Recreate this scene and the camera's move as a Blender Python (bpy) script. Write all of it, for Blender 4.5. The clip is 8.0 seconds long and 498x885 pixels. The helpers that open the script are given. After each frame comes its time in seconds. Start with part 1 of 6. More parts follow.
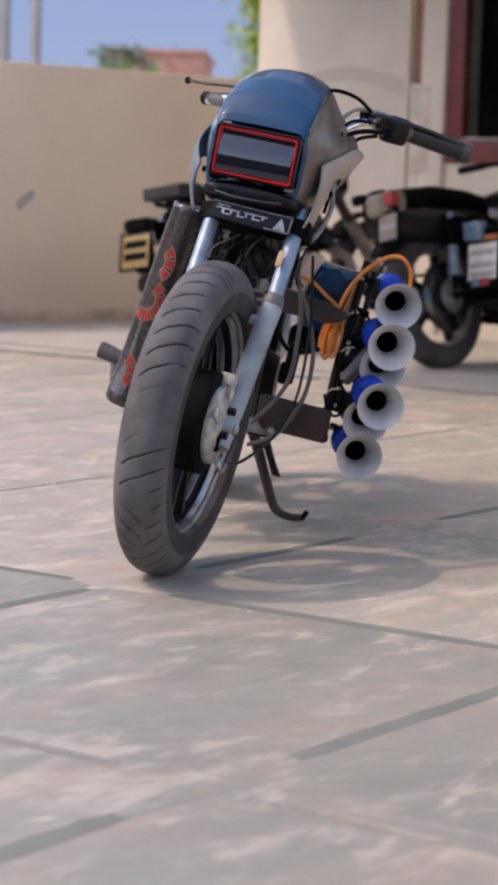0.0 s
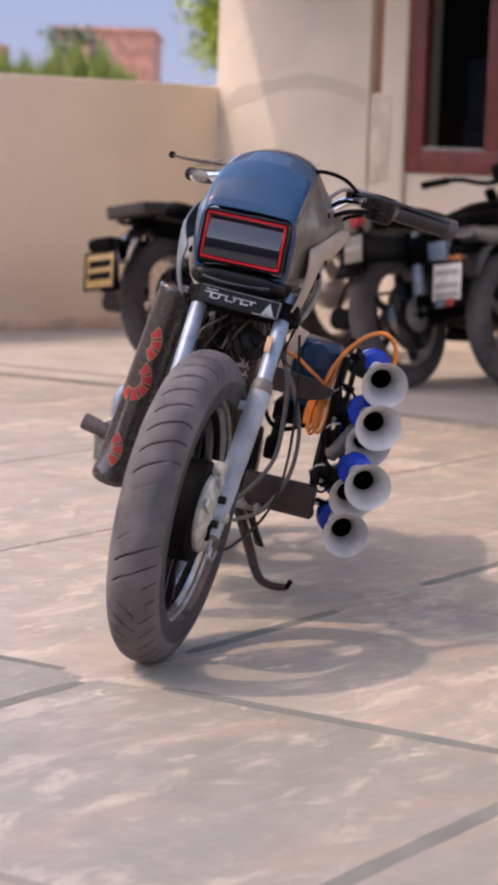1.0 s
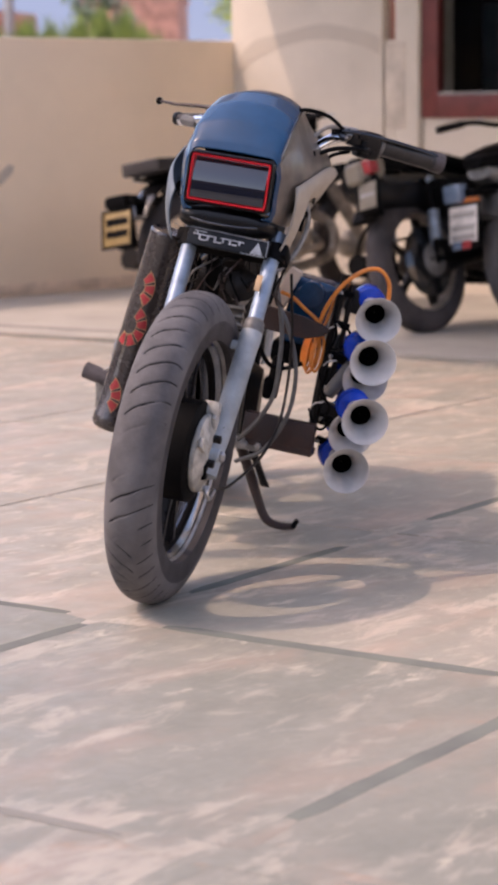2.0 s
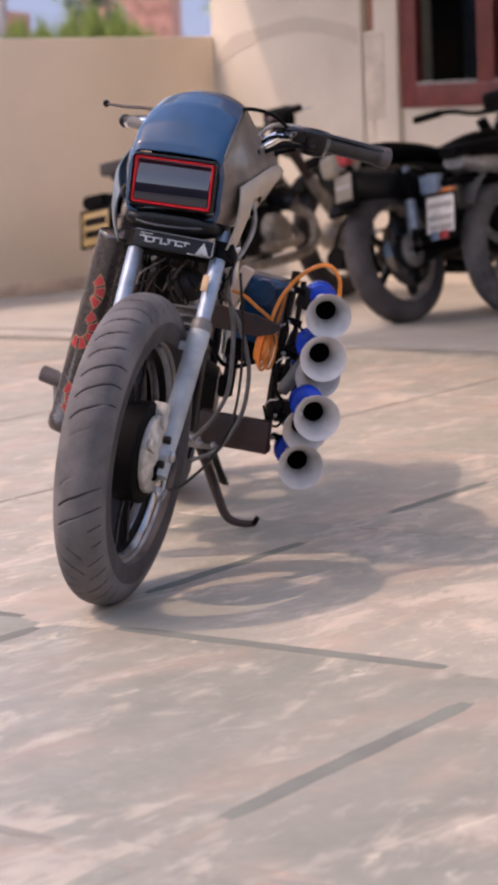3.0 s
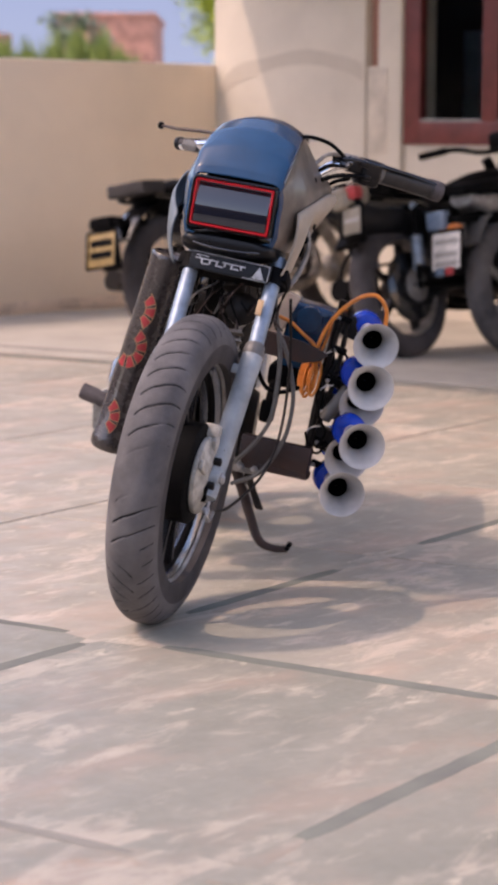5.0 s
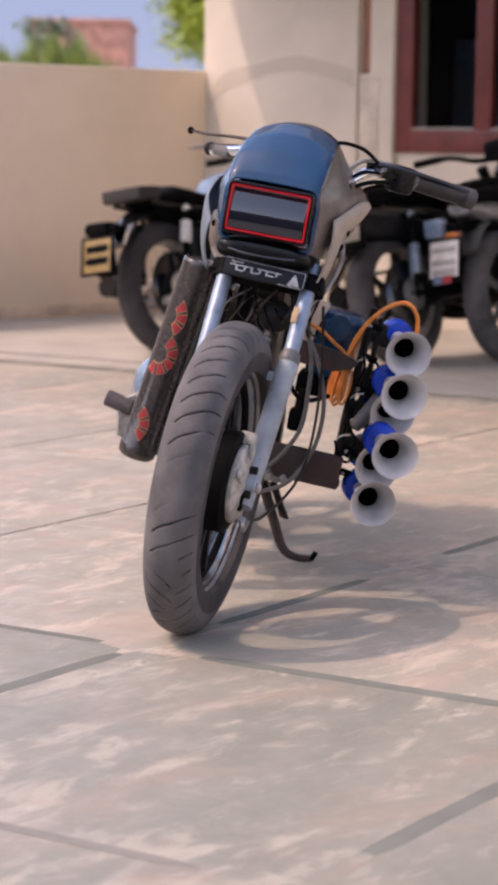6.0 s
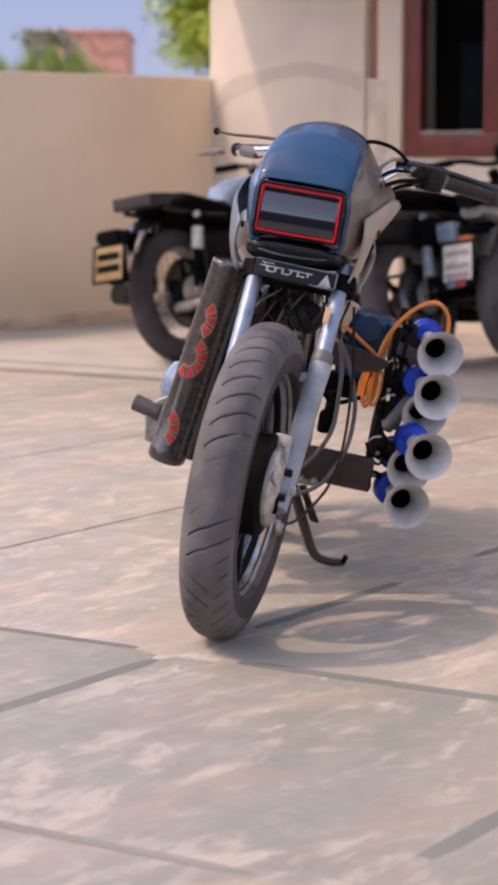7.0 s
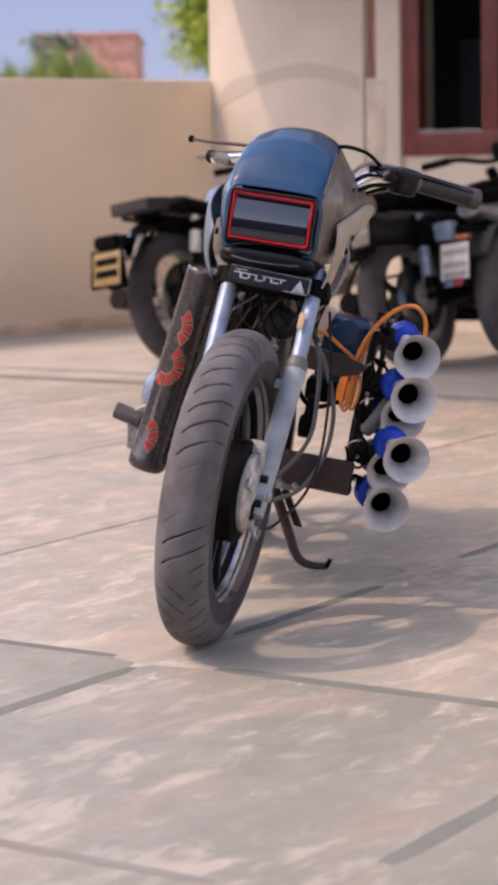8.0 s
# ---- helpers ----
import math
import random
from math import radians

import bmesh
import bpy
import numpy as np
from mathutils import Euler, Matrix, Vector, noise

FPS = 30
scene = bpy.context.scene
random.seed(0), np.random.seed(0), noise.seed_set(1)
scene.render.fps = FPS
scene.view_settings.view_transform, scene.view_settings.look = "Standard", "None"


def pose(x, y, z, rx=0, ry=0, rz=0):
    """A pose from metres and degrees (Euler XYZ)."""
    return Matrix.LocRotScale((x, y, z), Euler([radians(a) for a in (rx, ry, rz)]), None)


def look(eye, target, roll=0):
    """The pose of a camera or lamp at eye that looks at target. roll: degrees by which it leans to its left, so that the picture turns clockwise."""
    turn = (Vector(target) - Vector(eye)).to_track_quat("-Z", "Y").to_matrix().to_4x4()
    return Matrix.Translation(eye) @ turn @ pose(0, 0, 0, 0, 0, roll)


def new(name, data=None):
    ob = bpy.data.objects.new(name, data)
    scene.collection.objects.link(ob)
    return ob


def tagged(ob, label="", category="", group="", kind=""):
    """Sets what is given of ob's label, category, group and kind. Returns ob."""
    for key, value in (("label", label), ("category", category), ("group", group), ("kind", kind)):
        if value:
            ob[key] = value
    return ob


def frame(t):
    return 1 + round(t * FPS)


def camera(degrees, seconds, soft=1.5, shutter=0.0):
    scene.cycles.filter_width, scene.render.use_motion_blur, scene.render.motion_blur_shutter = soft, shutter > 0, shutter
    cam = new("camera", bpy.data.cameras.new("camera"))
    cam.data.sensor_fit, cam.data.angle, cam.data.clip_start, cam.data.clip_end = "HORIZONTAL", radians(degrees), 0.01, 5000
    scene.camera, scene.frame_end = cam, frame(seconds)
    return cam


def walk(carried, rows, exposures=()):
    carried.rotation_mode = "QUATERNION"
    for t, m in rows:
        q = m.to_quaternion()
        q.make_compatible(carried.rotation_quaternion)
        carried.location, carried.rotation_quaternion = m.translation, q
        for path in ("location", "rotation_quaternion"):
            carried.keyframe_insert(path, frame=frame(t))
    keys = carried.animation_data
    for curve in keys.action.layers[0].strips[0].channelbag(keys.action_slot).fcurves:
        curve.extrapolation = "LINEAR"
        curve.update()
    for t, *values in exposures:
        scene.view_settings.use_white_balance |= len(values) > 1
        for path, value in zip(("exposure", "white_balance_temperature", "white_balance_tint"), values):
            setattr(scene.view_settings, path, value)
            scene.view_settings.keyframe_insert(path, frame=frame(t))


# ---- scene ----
cam = camera(13.0, 8.0, 3.9)
PATH = [
    (0, (1.149, -4.107, 0.77), (0.691, -2.174, 0.535), 1.9),
    (0.2, (1.121, -4.084, 0.862), (0.676, -2.149, 0.625), 2.1),
    (0.5, (1.081, -4.078, 0.962), (0.654, -2.139, 0.718), 2.3),
    (1, (1.05, -4.105, 1.009), (0.643, -2.165, 0.743), 1.9),
    (1.2, (1.054, -4.108, 0.988), (0.644, -2.17, 0.711), 1.6),
    (2.3, (1.218, -4.122, 0.968), (0.758, -2.2, 0.661), -1.5),
    (2.5, (1.247, -4.11, 0.973), (0.785, -2.189, 0.663), -1.9),
    (3, (1.292, -4.109, 0.983), (0.831, -2.188, 0.675), -2.3),
    (3.5, (1.292, -4.117, 0.986), (0.83, -2.195, 0.682), -2.0),
    (4, (1.253, -4.139, 0.987), (0.797, -2.214, 0.691), -1.3),
    (4.5, (1.187, -4.174, 0.985), (0.746, -2.244, 0.697), -0.4),
    (4.7, (1.157, -4.174, 0.981), (0.723, -2.242, 0.696), -0.1),
    (5.8, (0.982, -4.173, 0.973), (0.594, -2.23, 0.698), 0.7),
    (6, (0.955, -4.159, 0.971), (0.569, -2.216, 0.697), 0.7),
    (6.5, (0.887, -4.151, 0.964), (0.509, -2.206, 0.694), 0.5),
    (7, (0.879, -4.13, 0.95), (0.494, -2.186, 0.685), -0.0),
    (7.5, (0.935, -4.123, 0.964), (0.536, -2.181, 0.699), -0.6),
    (8, (0.971, -4.123, 0.966), (0.566, -2.182, 0.7), -1.1),
]
walk(cam, [(t, look(eye, target, roll)) for t, eye, target, roll in PATH], [(0, 1.3, 6850, 17.6), (0.5, 1.44, 7070, 21.7), (1.0, 1.5, 7370, 25.3), (8, 1.5, 7370, 25.3)])
cam.data.dof.use_dof = True
cam.data.dof.focus_distance = 4.35
cam.data.dof.aperture_fstop = 9.0

# ---- world, sun, exposure ----
SUN_SLOPE = Vector((0.66, 0.27))          # horizontal run of a shadow per metre of height
sun_dir = Vector((SUN_SLOPE.x, SUN_SLOPE.y, -1.0)).normalized()
world = bpy.data.worlds.new("world")
scene.world = world
world.use_nodes = True
wn = world.node_tree
sky = wn.nodes.new("ShaderNodeTexSky")
sky.sky_type = "NISHITA"
sky.sun_disc = False
sky.sun_elevation = math.asin(-sun_dir.z)
sky.sun_rotation = math.atan2(-sun_dir.x, -sun_dir.y)
sky.dust_density = 2.0
sky.air_density = 1.0
wn.links.new(sky.outputs[0], wn.nodes["Background"].inputs[0])
wn.nodes["Background"].inputs[1].default_value = 0.15
sun = new("sun", bpy.data.lights.new("sun", "SUN"))
sun.data.energy = 0.745
sun.data.angle = radians(0.9)
sun.data.color = (1.0, 0.85, 0.715)
sun.matrix_world = look((-6, -3, 9), Vector((-6, -3, 9)) + sun_dir)


# ---- materials ----
def mat(name, col, rough=0.5, metal=0.0, var=0.12, scale=8.0, bump=0.0, bscale=60.0, coat=0.0, col2=None, spec=0.5, amount=None):
    """A surface with grain at two scales: a broad drift of colour and a fine relief."""
    m = bpy.data.materials.new(name)
    m.use_nodes = True
    nt = m.node_tree
    b = nt.nodes["Principled BSDF"]
    b.inputs["Roughness"].default_value = rough
    b.inputs["Metallic"].default_value = metal
    b.inputs["Coat Weight"].default_value = coat
    b.inputs["Coat Roughness"].default_value = 0.04
    b.inputs["Specular IOR Level"].default_value = spec
    tc = nt.nodes.new("ShaderNodeTexCoord")
    n1 = nt.nodes.new("ShaderNodeTexNoise")
    n1.inputs["Scale"].default_value = scale
    n1.inputs["Detail"].default_value = 6.0
    n1.inputs["Roughness"].default_value = 0.62
    nt.links.new(tc.outputs["Object"], n1.inputs["Vector"])
    ramp = nt.nodes.new("ShaderNodeValToRGB")
    c2 = col2 or tuple(c * (1 - 2.2 * var) for c in col)
    c1 = tuple(min(1, c * (1 + var)) for c in col)
    ramp.color_ramp.elements[0].color = (*c2, 1)
    ramp.color_ramp.elements[0].position = 0.3
    ramp.color_ramp.elements[1].color = (*c1, 1)
    ramp.color_ramp.elements[1].position = 0.62
    nt.links.new(n1.outputs["Fac"], ramp.inputs[0])
    nt.links.new(ramp.outputs[0], b.inputs["Base Color"])
    mr = nt.nodes.new("ShaderNodeMapRange")
    mr.inputs["To Min"].default_value = max(0.02, rough - 0.1)
    mr.inputs["To Max"].default_value = min(1, rough + 0.12)
    n2 = nt.nodes.new("ShaderNodeTexNoise")
    n2.inputs["Scale"].default_value = bscale
    n2.inputs["Detail"].default_value = 4.0
    nt.links.new(tc.outputs["Object"], n2.inputs["Vector"])
    nt.links.new(n2.outputs["Fac"], mr.inputs["Value"])
    nt.links.new(mr.outputs[0], b.inputs["Roughness"])
    if bump:
        bp = nt.nodes.new("ShaderNodeBump")
        bp.inputs["Strength"].default_value = bump
        bp.inputs["Distance"].default_value = 0.004
        nt.links.new(n2.outputs["Fac"], bp.inputs["Height"])
        nt.links.new(bp.outputs[0], b.inputs["Normal"])
    return m


def stone_mat(name="slab_stone", tone=(1.0, 1.0, 1.0), blush=0.55):
    """Worn pale stone slabs: grey-beige ground, pink blushes, cream streaks drawn out along one way."""
    m = bpy.data.materials.new(name)
    m.use_nodes = True
    nt = m.node_tree
    L, N = nt.links.new, nt.nodes.new
    b = nt.nodes["Principled BSDF"]
    geo = N("ShaderNodeNewGeometry")
    info = N("ShaderNodeObjectInfo")
    add = N("ShaderNodeVectorMath")
    mulv = N("ShaderNodeVectorMath")
    mulv.operation = "SCALE"
    L(geo.outputs["Position"], add.inputs[0])
    comb = N("ShaderNodeCombineXYZ")
    L(info.outputs["Random"], comb.inputs[2])
    L(comb.outputs[0], mulv.inputs[0])
    mulv.inputs["Scale"].default_value = 2.0
    L(mulv.outputs[0], add.inputs[1])

    def noise_at(scale, detail, stretch=1.0, angle=67.0, rough=0.6, distort=0.0):
        """Noise drawn out by the factor along the given heading."""
        mp = N("ShaderNodeMapping")
        mp.vector_type = "TEXTURE"
        mp.inputs["Rotation"].default_value = (0, 0, radians(angle))
        mp.inputs["Scale"].default_value = (stretch, 1, 1)
        L(add.outputs[0], mp.inputs["Vector"])
        n = N("ShaderNodeTexNoise")
        n.inputs["Scale"].default_value = scale
        n.inputs["Detail"].default_value = detail
        n.inputs["Roughness"].default_value = rough
        n.inputs["Distortion"].default_value = distort
        L(mp.outputs[0], n.inputs["Vector"])
        return n.outputs["Fac"]

    def ramp(fac, stops):
        r = N("ShaderNodeValToRGB")
        for i, (p, c) in enumerate(stops):
            e = r.color_ramp.elements[i] if i < 2 else r.color_ramp.elements.new(p)
            e.position, e.color = p, (*c, 1)
        L(fac, r.inputs[0])
        return r.outputs[0]

    def mix(fac, a, c):
        x = N("ShaderNodeMix")
        x.data_type = "RGBA"
        L(fac, x.inputs[0])
        L(a, x.inputs[6])
        if isinstance(c, tuple):
            x.inputs[7].default_value = (*c, 1)
        else:
            L(c, x.inputs[7])
        return x.outputs[2]

    base = ramp(noise_at(3.4, 8, 2.0), [(0.3, (0.188, 0.19, 0.152)), (0.5, (0.238, 0.229, 0.184)), (0.7, (0.285, 0.257, 0.205))])
    fine = ramp(noise_at(45, 5), [(0.3, (0.215, 0.206, 0.17)), (0.75, (0.31, 0.289, 0.238))])
    half = N("ShaderNodeValue")
    half.outputs[0].default_value = 0.3
    c = mix(half.outputs[0], base, fine)
    pink = ramp(noise_at(5.5, 7, 2.2, 60), [(0.5, (0, 0, 0)), (0.66, (blush, blush, blush))])
    c = mix(pink, c, (0.345, 0.26, 0.20))
    rust = ramp(noise_at(7.0, 5, 1.3, 20), [(0.66, (0, 0, 0)), (0.73, (0.55, 0.55, 0.55))])
    c = mix(rust, c, (0.40, 0.245, 0.16))
    lone = noise_at(1.9, 3, 1.5)
    st = noise_at(12.0, 10, 2.2, 62, 0.68, 0.5)
    both = N("ShaderNodeMath")
    both.operation = "MULTIPLY_ADD"
    L(lone, both.inputs[0])
    both.inputs[1].default_value = 0.5
    L(st, both.inputs[2])
    streak = ramp(both.outputs[0], [(0.775, (0, 0, 0)), (0.815, (0.2, 0.2, 0.2)), (0.85, (0.5, 0.5, 0.5)), (0.9, (0.75, 0.75, 0.75))])
    c = mix(streak, c, (0.425, 0.37, 0.295))
    # thin pale veins where the mottling is strongest
    v0 = noise_at(9.0, 7, 2.4, 64, 0.62, 0.25)
    vd = N("ShaderNodeMath")
    vd.operation = "SUBTRACT"
    L(v0, vd.inputs[0])
    vd.inputs[1].default_value = 0.5
    va = N("ShaderNodeMath")
    va.operation = "ABSOLUTE"
    L(vd.outputs[0], va.inputs[0])
    vein = ramp(va.outputs[0], [(0.004, (0.22, 0.22, 0.22)), (0.03, (0, 0, 0))])
    spots = ramp(noise_at(4.0, 3), [(0.52, (0, 0, 0)), (0.62, (1, 1, 1))])
    vm = N("ShaderNodeMath")
    vm.operation = "MULTIPLY"
    L(vein, vm.inputs[0])
    L(spots, vm.inputs[1])
    c = mix(vm.outputs[0], c, (0.53, 0.46, 0.36))
    fleck = ramp(noise_at(26.0, 6, 2.6, 66, 0.6, 0.4), [(0.58, (0, 0, 0)), (0.66, (0.75, 0.75, 0.75))])
    where = ramp(noise_at(2.6, 3, 1.2, 20), [(0.5, (0, 0, 0)), (0.62, (1, 1, 1))])
    fm = N("ShaderNodeMath")
    fm.operation = "MULTIPLY"
    L(fleck, fm.inputs[0])
    L(where, fm.inputs[1])
    c = mix(fm.outputs[0], c, (0.53, 0.46, 0.36))
    grey = ramp(noise_at(5.0, 6, 2.5, 70), [(0.56, (0, 0, 0)), (0.70, (0.55, 0.55, 0.55))])
    c = mix(grey, c, (0.195, 0.195, 0.16))
    tint = N("ShaderNodeMix")
    tint.data_type = "RGBA"
    tint.blend_type = "MULTIPLY"
    tint.inputs[0].default_value = 1.0
    L(c, tint.inputs[6])
    tint.inputs[7].default_value = (*tone, 1)
    tint.clamp_result = False
    L(tint.outputs[2], b.inputs["Base Color"])
    rr = ramp(noise_at(9, 4), [(0.3, (0.42, 0.42, 0.42)), (0.7, (0.68, 0.68, 0.68))])
    L(rr, b.inputs["Roughness"])
    bp = N("ShaderNodeBump")
    bp.inputs["Strength"].default_value = 0.22
    bp.inputs["Distance"].default_value = 0.004
    L(both.outputs[0], bp.inputs["Height"])
    L(bp.outputs[0], b.inputs["Normal"])
    return m


M = {}
M["stone_grey"] = stone_mat("slab_stone_grey", (0.9, 0.91, 0.91), 0.55)
M["stone_warm"] = stone_mat("slab_stone_warm", (1.21, 1.165, 1.15), 0.62)
M["joint"] = mat("joint_mortar", (0.21, 0.196, 0.165), 0.9, var=0.05, scale=1.7, bump=0.3, bscale=90, col2=(0.125, 0.124, 0.11))
M["slate"] = mat("slate_joint_filler", (0.14, 0.147, 0.12), 0.85, var=0.1, scale=5, bump=0.2, bscale=70, col2=(0.108, 0.11, 0.096))
M["joint_dark"] = mat("dark_joint_fill", (0.15, 0.14, 0.12), 0.9, var=0.1, scale=3, bump=0.3, bscale=80, col2=(0.09, 0.085, 0.075))
M["concrete"] = mat("apron_concrete", (0.37, 0.34, 0.29), 0.85, var=0.08, scale=2.5, bump=0.15, bscale=60)
M["earth"] = mat("far_ground", (0.36, 0.33, 0.29), 0.9, var=0.2, scale=0.4, bump=0.3, bscale=20)
M["wall"] = mat("cream_plaster", (0.88, 0.725, 0.55), 0.88, var=0.035, scale=1.3, bump=0.25, bscale=55)
M["plaster"] = mat("pale_plaster", (0.572, 0.505, 0.415), 0.88, var=0.06, scale=1.6, bump=0.25, bscale=70)
M["dirt_plaster"] = mat("splashed_plaster", (0.72, 0.56, 0.42), 0.9, var=0.14, scale=6, bump=0.3, bscale=50)
M["plaster_grey"] = mat("grey_plaster", (0.55, 0.48, 0.40), 0.9, var=0.12, scale=4, bump=0.3, bscale=60)
M["grey_arc"] = mat("grey_arc_plaster", (0.49, 0.425, 0.345), 0.9, var=0.03, scale=3, bump=0.2, bscale=60)
M["terracotta"] = mat("terracotta_paint", (0.36, 0.17, 0.12), 0.7, var=0.12, scale=6, bump=0.1)
M["frame_red"] = mat("maroon_window_paint", (0.14, 0.029, 0.025), 0.45, var=0.15, scale=9, bump=0.08, coat=0.2)
# near-black walls: the room's lack of light is put into the colour
M["room_shade"] = mat("room_shade_black", (0.004, 0.004, 0.006), 0.9)
M["brick"] = mat("far_brick", (0.50, 0.24, 0.17), 0.9, var=0.2, scale=6, bump=0.3, bscale=30)
M["grey_paint"] = mat("grey_render", (0.30, 0.29, 0.28), 0.8, var=0.1)
M["rubber"] = mat("dusty_rubber", (0.106, 0.099, 0.099), 0.8, var=0.22, scale=7, bump=0.18, bscale=220, col2=(0.05, 0.047, 0.048), spec=0.3)
M["rubber_dark"] = mat("dark_rubber", (0.042, 0.038, 0.037), 0.75, var=0.2, scale=6, bump=0.1, bscale=160, spec=0.2)
M["tube_chrome"] = mat("hard_chrome", (0.2, 0.25, 0.31), 0.45, metal=0.45, var=0.15, scale=22)
M["sidewall"] = mat("scuffed_sidewall", (0.04, 0.036, 0.037), 0.7, var=0.25, scale=9, bump=0.1, bscale=160, col2=(0.02, 0.018, 0.019), spec=0.25)
M["rim_dark"] = mat("dark_polished_rim", (0.22, 0.225, 0.24), 0.16, metal=0.9, var=0.25, scale=14)
M["black_satin"] = mat("black_satin", (0.004, 0.004, 0.005), 0.3, var=0.2, scale=16, spec=0.22)
M["taupe"] = mat("taupe_primer", (0.36, 0.297, 0.23), 0.5, var=0.1, scale=7, bump=0.05, bscale=90)
M["taupe_gloss"] = mat("taupe_gloss", (0.125, 0.1, 0.082), 0.33, var=0.3, scale=9, coat=0.25)
M["tail_taupe"] = mat("pale_taupe_plastic", (0.22, 0.186, 0.14), 0.45, var=0.1, scale=9)
M["patch"] = mat("patched_plaster", (0.55, 0.475, 0.385), 0.9, var=0.14, scale=5, bump=0.25, bscale=60)
M["rubber_dust"] = mat("dusty_road_rubber", (0.06, 0.053, 0.053), 0.8, var=0.2, scale=6, bump=0.1, bscale=160, spec=0.2)
# clean rubber in the cuts, blackened further to deepen their shade
M["groove"] = mat("groove_shade_rubber", (0.016, 0.015, 0.015), 0.9, var=0.1, scale=30, spec=0.1)
M["paint_blue"] = mat("blue_black_gloss", (0.004, 0.036, 0.088), 0.2, metal=0.0, var=0.12, scale=5, coat=0.35, spec=0.25)
M["black_gloss"] = mat("black_gloss", (0.005, 0.005, 0.006), 0.12, var=0.1, scale=10, coat=0.6)
M["black_matt"] = mat("black_matt", (0.003, 0.0028, 0.003), 0.6, spec=0.06, var=0.2, scale=20, bump=0.1, bscale=120)
M["black_grease"] = mat("greasy_black_metal", (0.009, 0.008, 0.0075), 0.42, metal=0.2, var=0.3, scale=25, bump=0.2, bscale=80, col2=(0.02, 0.014, 0.011), spec=0.2)
M["alu"] = mat("fork_aluminium", (0.285, 0.312, 0.326), 0.6, metal=0.15, var=0.12, scale=20, bump=0.06, bscale=160)
M["chrome"] = mat("chrome", (0.72, 0.74, 0.78), 0.1, metal=1.0, var=0.08, scale=18)
M["engine_grey"] = mat("grey_engine_metal", (0.30, 0.26, 0.22), 0.45, metal=0.4, var=0.25, scale=16, bump=0.1, bscale=90)
M["steel"] = mat("dull_steel", (0.36, 0.35, 0.34), 0.42, metal=0.8, var=0.2, scale=24, bump=0.1, bscale=90)
M["caliper"] = mat("pale_cast_metal", (0.37, 0.345, 0.30), 0.6, metal=0.05, var=0.28, scale=28, bump=0.15, bscale=100)
M["horn"] = mat("white_grey_plastic", (0.455, 0.44, 0.42), 0.4, var=0.1, scale=12, bump=0.03, bscale=120)
M["horn_shade"] = mat("throat_shade_black", (0.002, 0.002, 0.002), 0.9, spec=0.0)
M["blue_plastic"] = mat("blue_plastic", (0.0, 0.04, 0.40), 0.22, spec=0.3, var=0.25, scale=14)
M["blue_dark"] = mat("dark_blue_case", (0.005, 0.04, 0.095), 0.2, var=0.2, scale=14)
M["orange"] = mat("orange_tubing", (0.72, 0.22, 0.03), 0.4, var=0.12, scale=30)
M["hose"] = mat("grey_hose", (0.10, 0.095, 0.09), 0.5, var=0.15, scale=30)
M["red_gloss"] = mat("red_gloss", (0.42, 0.014, 0.02), 0.16, var=0.1, coat=0.9)
M["red_decal"] = mat("red_decal", (0.34, 0.026, 0.03), 0.35, var=0.15, scale=40)
M["gold"] = mat("gold_line", (0.38, 0.24, 0.12), 0.4, var=0.1, scale=40)
M["brown_gloss"] = mat("brown_black_gloss", (0.045, 0.032, 0.027), 0.22, var=0.12, scale=9, coat=0.5)
M["can_brown"] = mat("brown_black_satin", (0.03, 0.023, 0.021), 0.26, var=0.1, scale=12, coat=0.5)
M["rust_iron"] = mat("rusty_iron", (0.024, 0.018, 0.0175), 0.5, var=0.3, scale=18, bump=0.15, bscale=90, col2=(0.055, 0.027, 0.02), spec=0.3)
M["sleeve_grey"] = mat("pale_cable_sleeve", (0.22, 0.205, 0.19), 0.5, var=0.2, scale=30)
M["grip_rubber"] = mat("worn_grip_rubber", (0.016, 0.015, 0.015), 0.38, var=0.25, scale=30, bump=0.25, bscale=140, spec=0.4)
M["peg_rubber"] = mat("worn_peg_rubber", (0.07, 0.06, 0.06), 0.6, var=0.25, scale=30, bump=0.3, bscale=120, spec=0.25)
M["white_mark"] = mat("white_mark", (0.36, 0.37, 0.38), 0.5, var=0.25, scale=60)
M["plate_yellow"] = mat("yellow_plate", (0.25, 0.165, 0.06), 0.5, var=0.12, scale=30)
M["plate_white"] = mat("white_plate", (0.60, 0.57, 0.53), 0.5, var=0.12, scale=30)
M["plate_ink"] = mat("worn_ink", (0.30, 0.28, 0.26), 0.6)
M["bar_ink"] = mat("dark_ink", (0.03, 0.028, 0.03), 0.6)
M["tank_blue"] = mat("grey_blue_paint", (0.12, 0.17, 0.24), 0.25, var=0.1, coat=0.6)
M["cheek_grey"] = mat("blue_grey_gloss", (0.10, 0.12, 0.135), 0.45, var=0.12, scale=9)
M["cream"] = mat("cream_panel", (0.66, 0.50, 0.38), 0.4, var=0.08, coat=0.3)
M["amber"] = mat("amber_lens", (0.55, 0.16, 0.04), 0.25, var=0.1)
M["seat"] = mat("black_seat", (0.003, 0.0028, 0.003), 0.7, spec=0.08, var=0.15, scale=20, bump=0.15, bscale=180)
M["leaf"] = mat("leaf_green", (0.18, 0.22, 0.04), 0.55, var=0.3, scale=3, col2=(0.09, 0.15, 0.04))
M["leaf_grey"] = mat("leaf_grey_green", (0.16, 0.21, 0.13), 0.6, var=0.25, scale=3, col2=(0.09, 0.12, 0.09))
M["leaf_light"] = mat("leaf_light", (0.25, 0.30, 0.02), 0.5, var=0.25, scale=3, col2=(0.16, 0.25, 0.02))
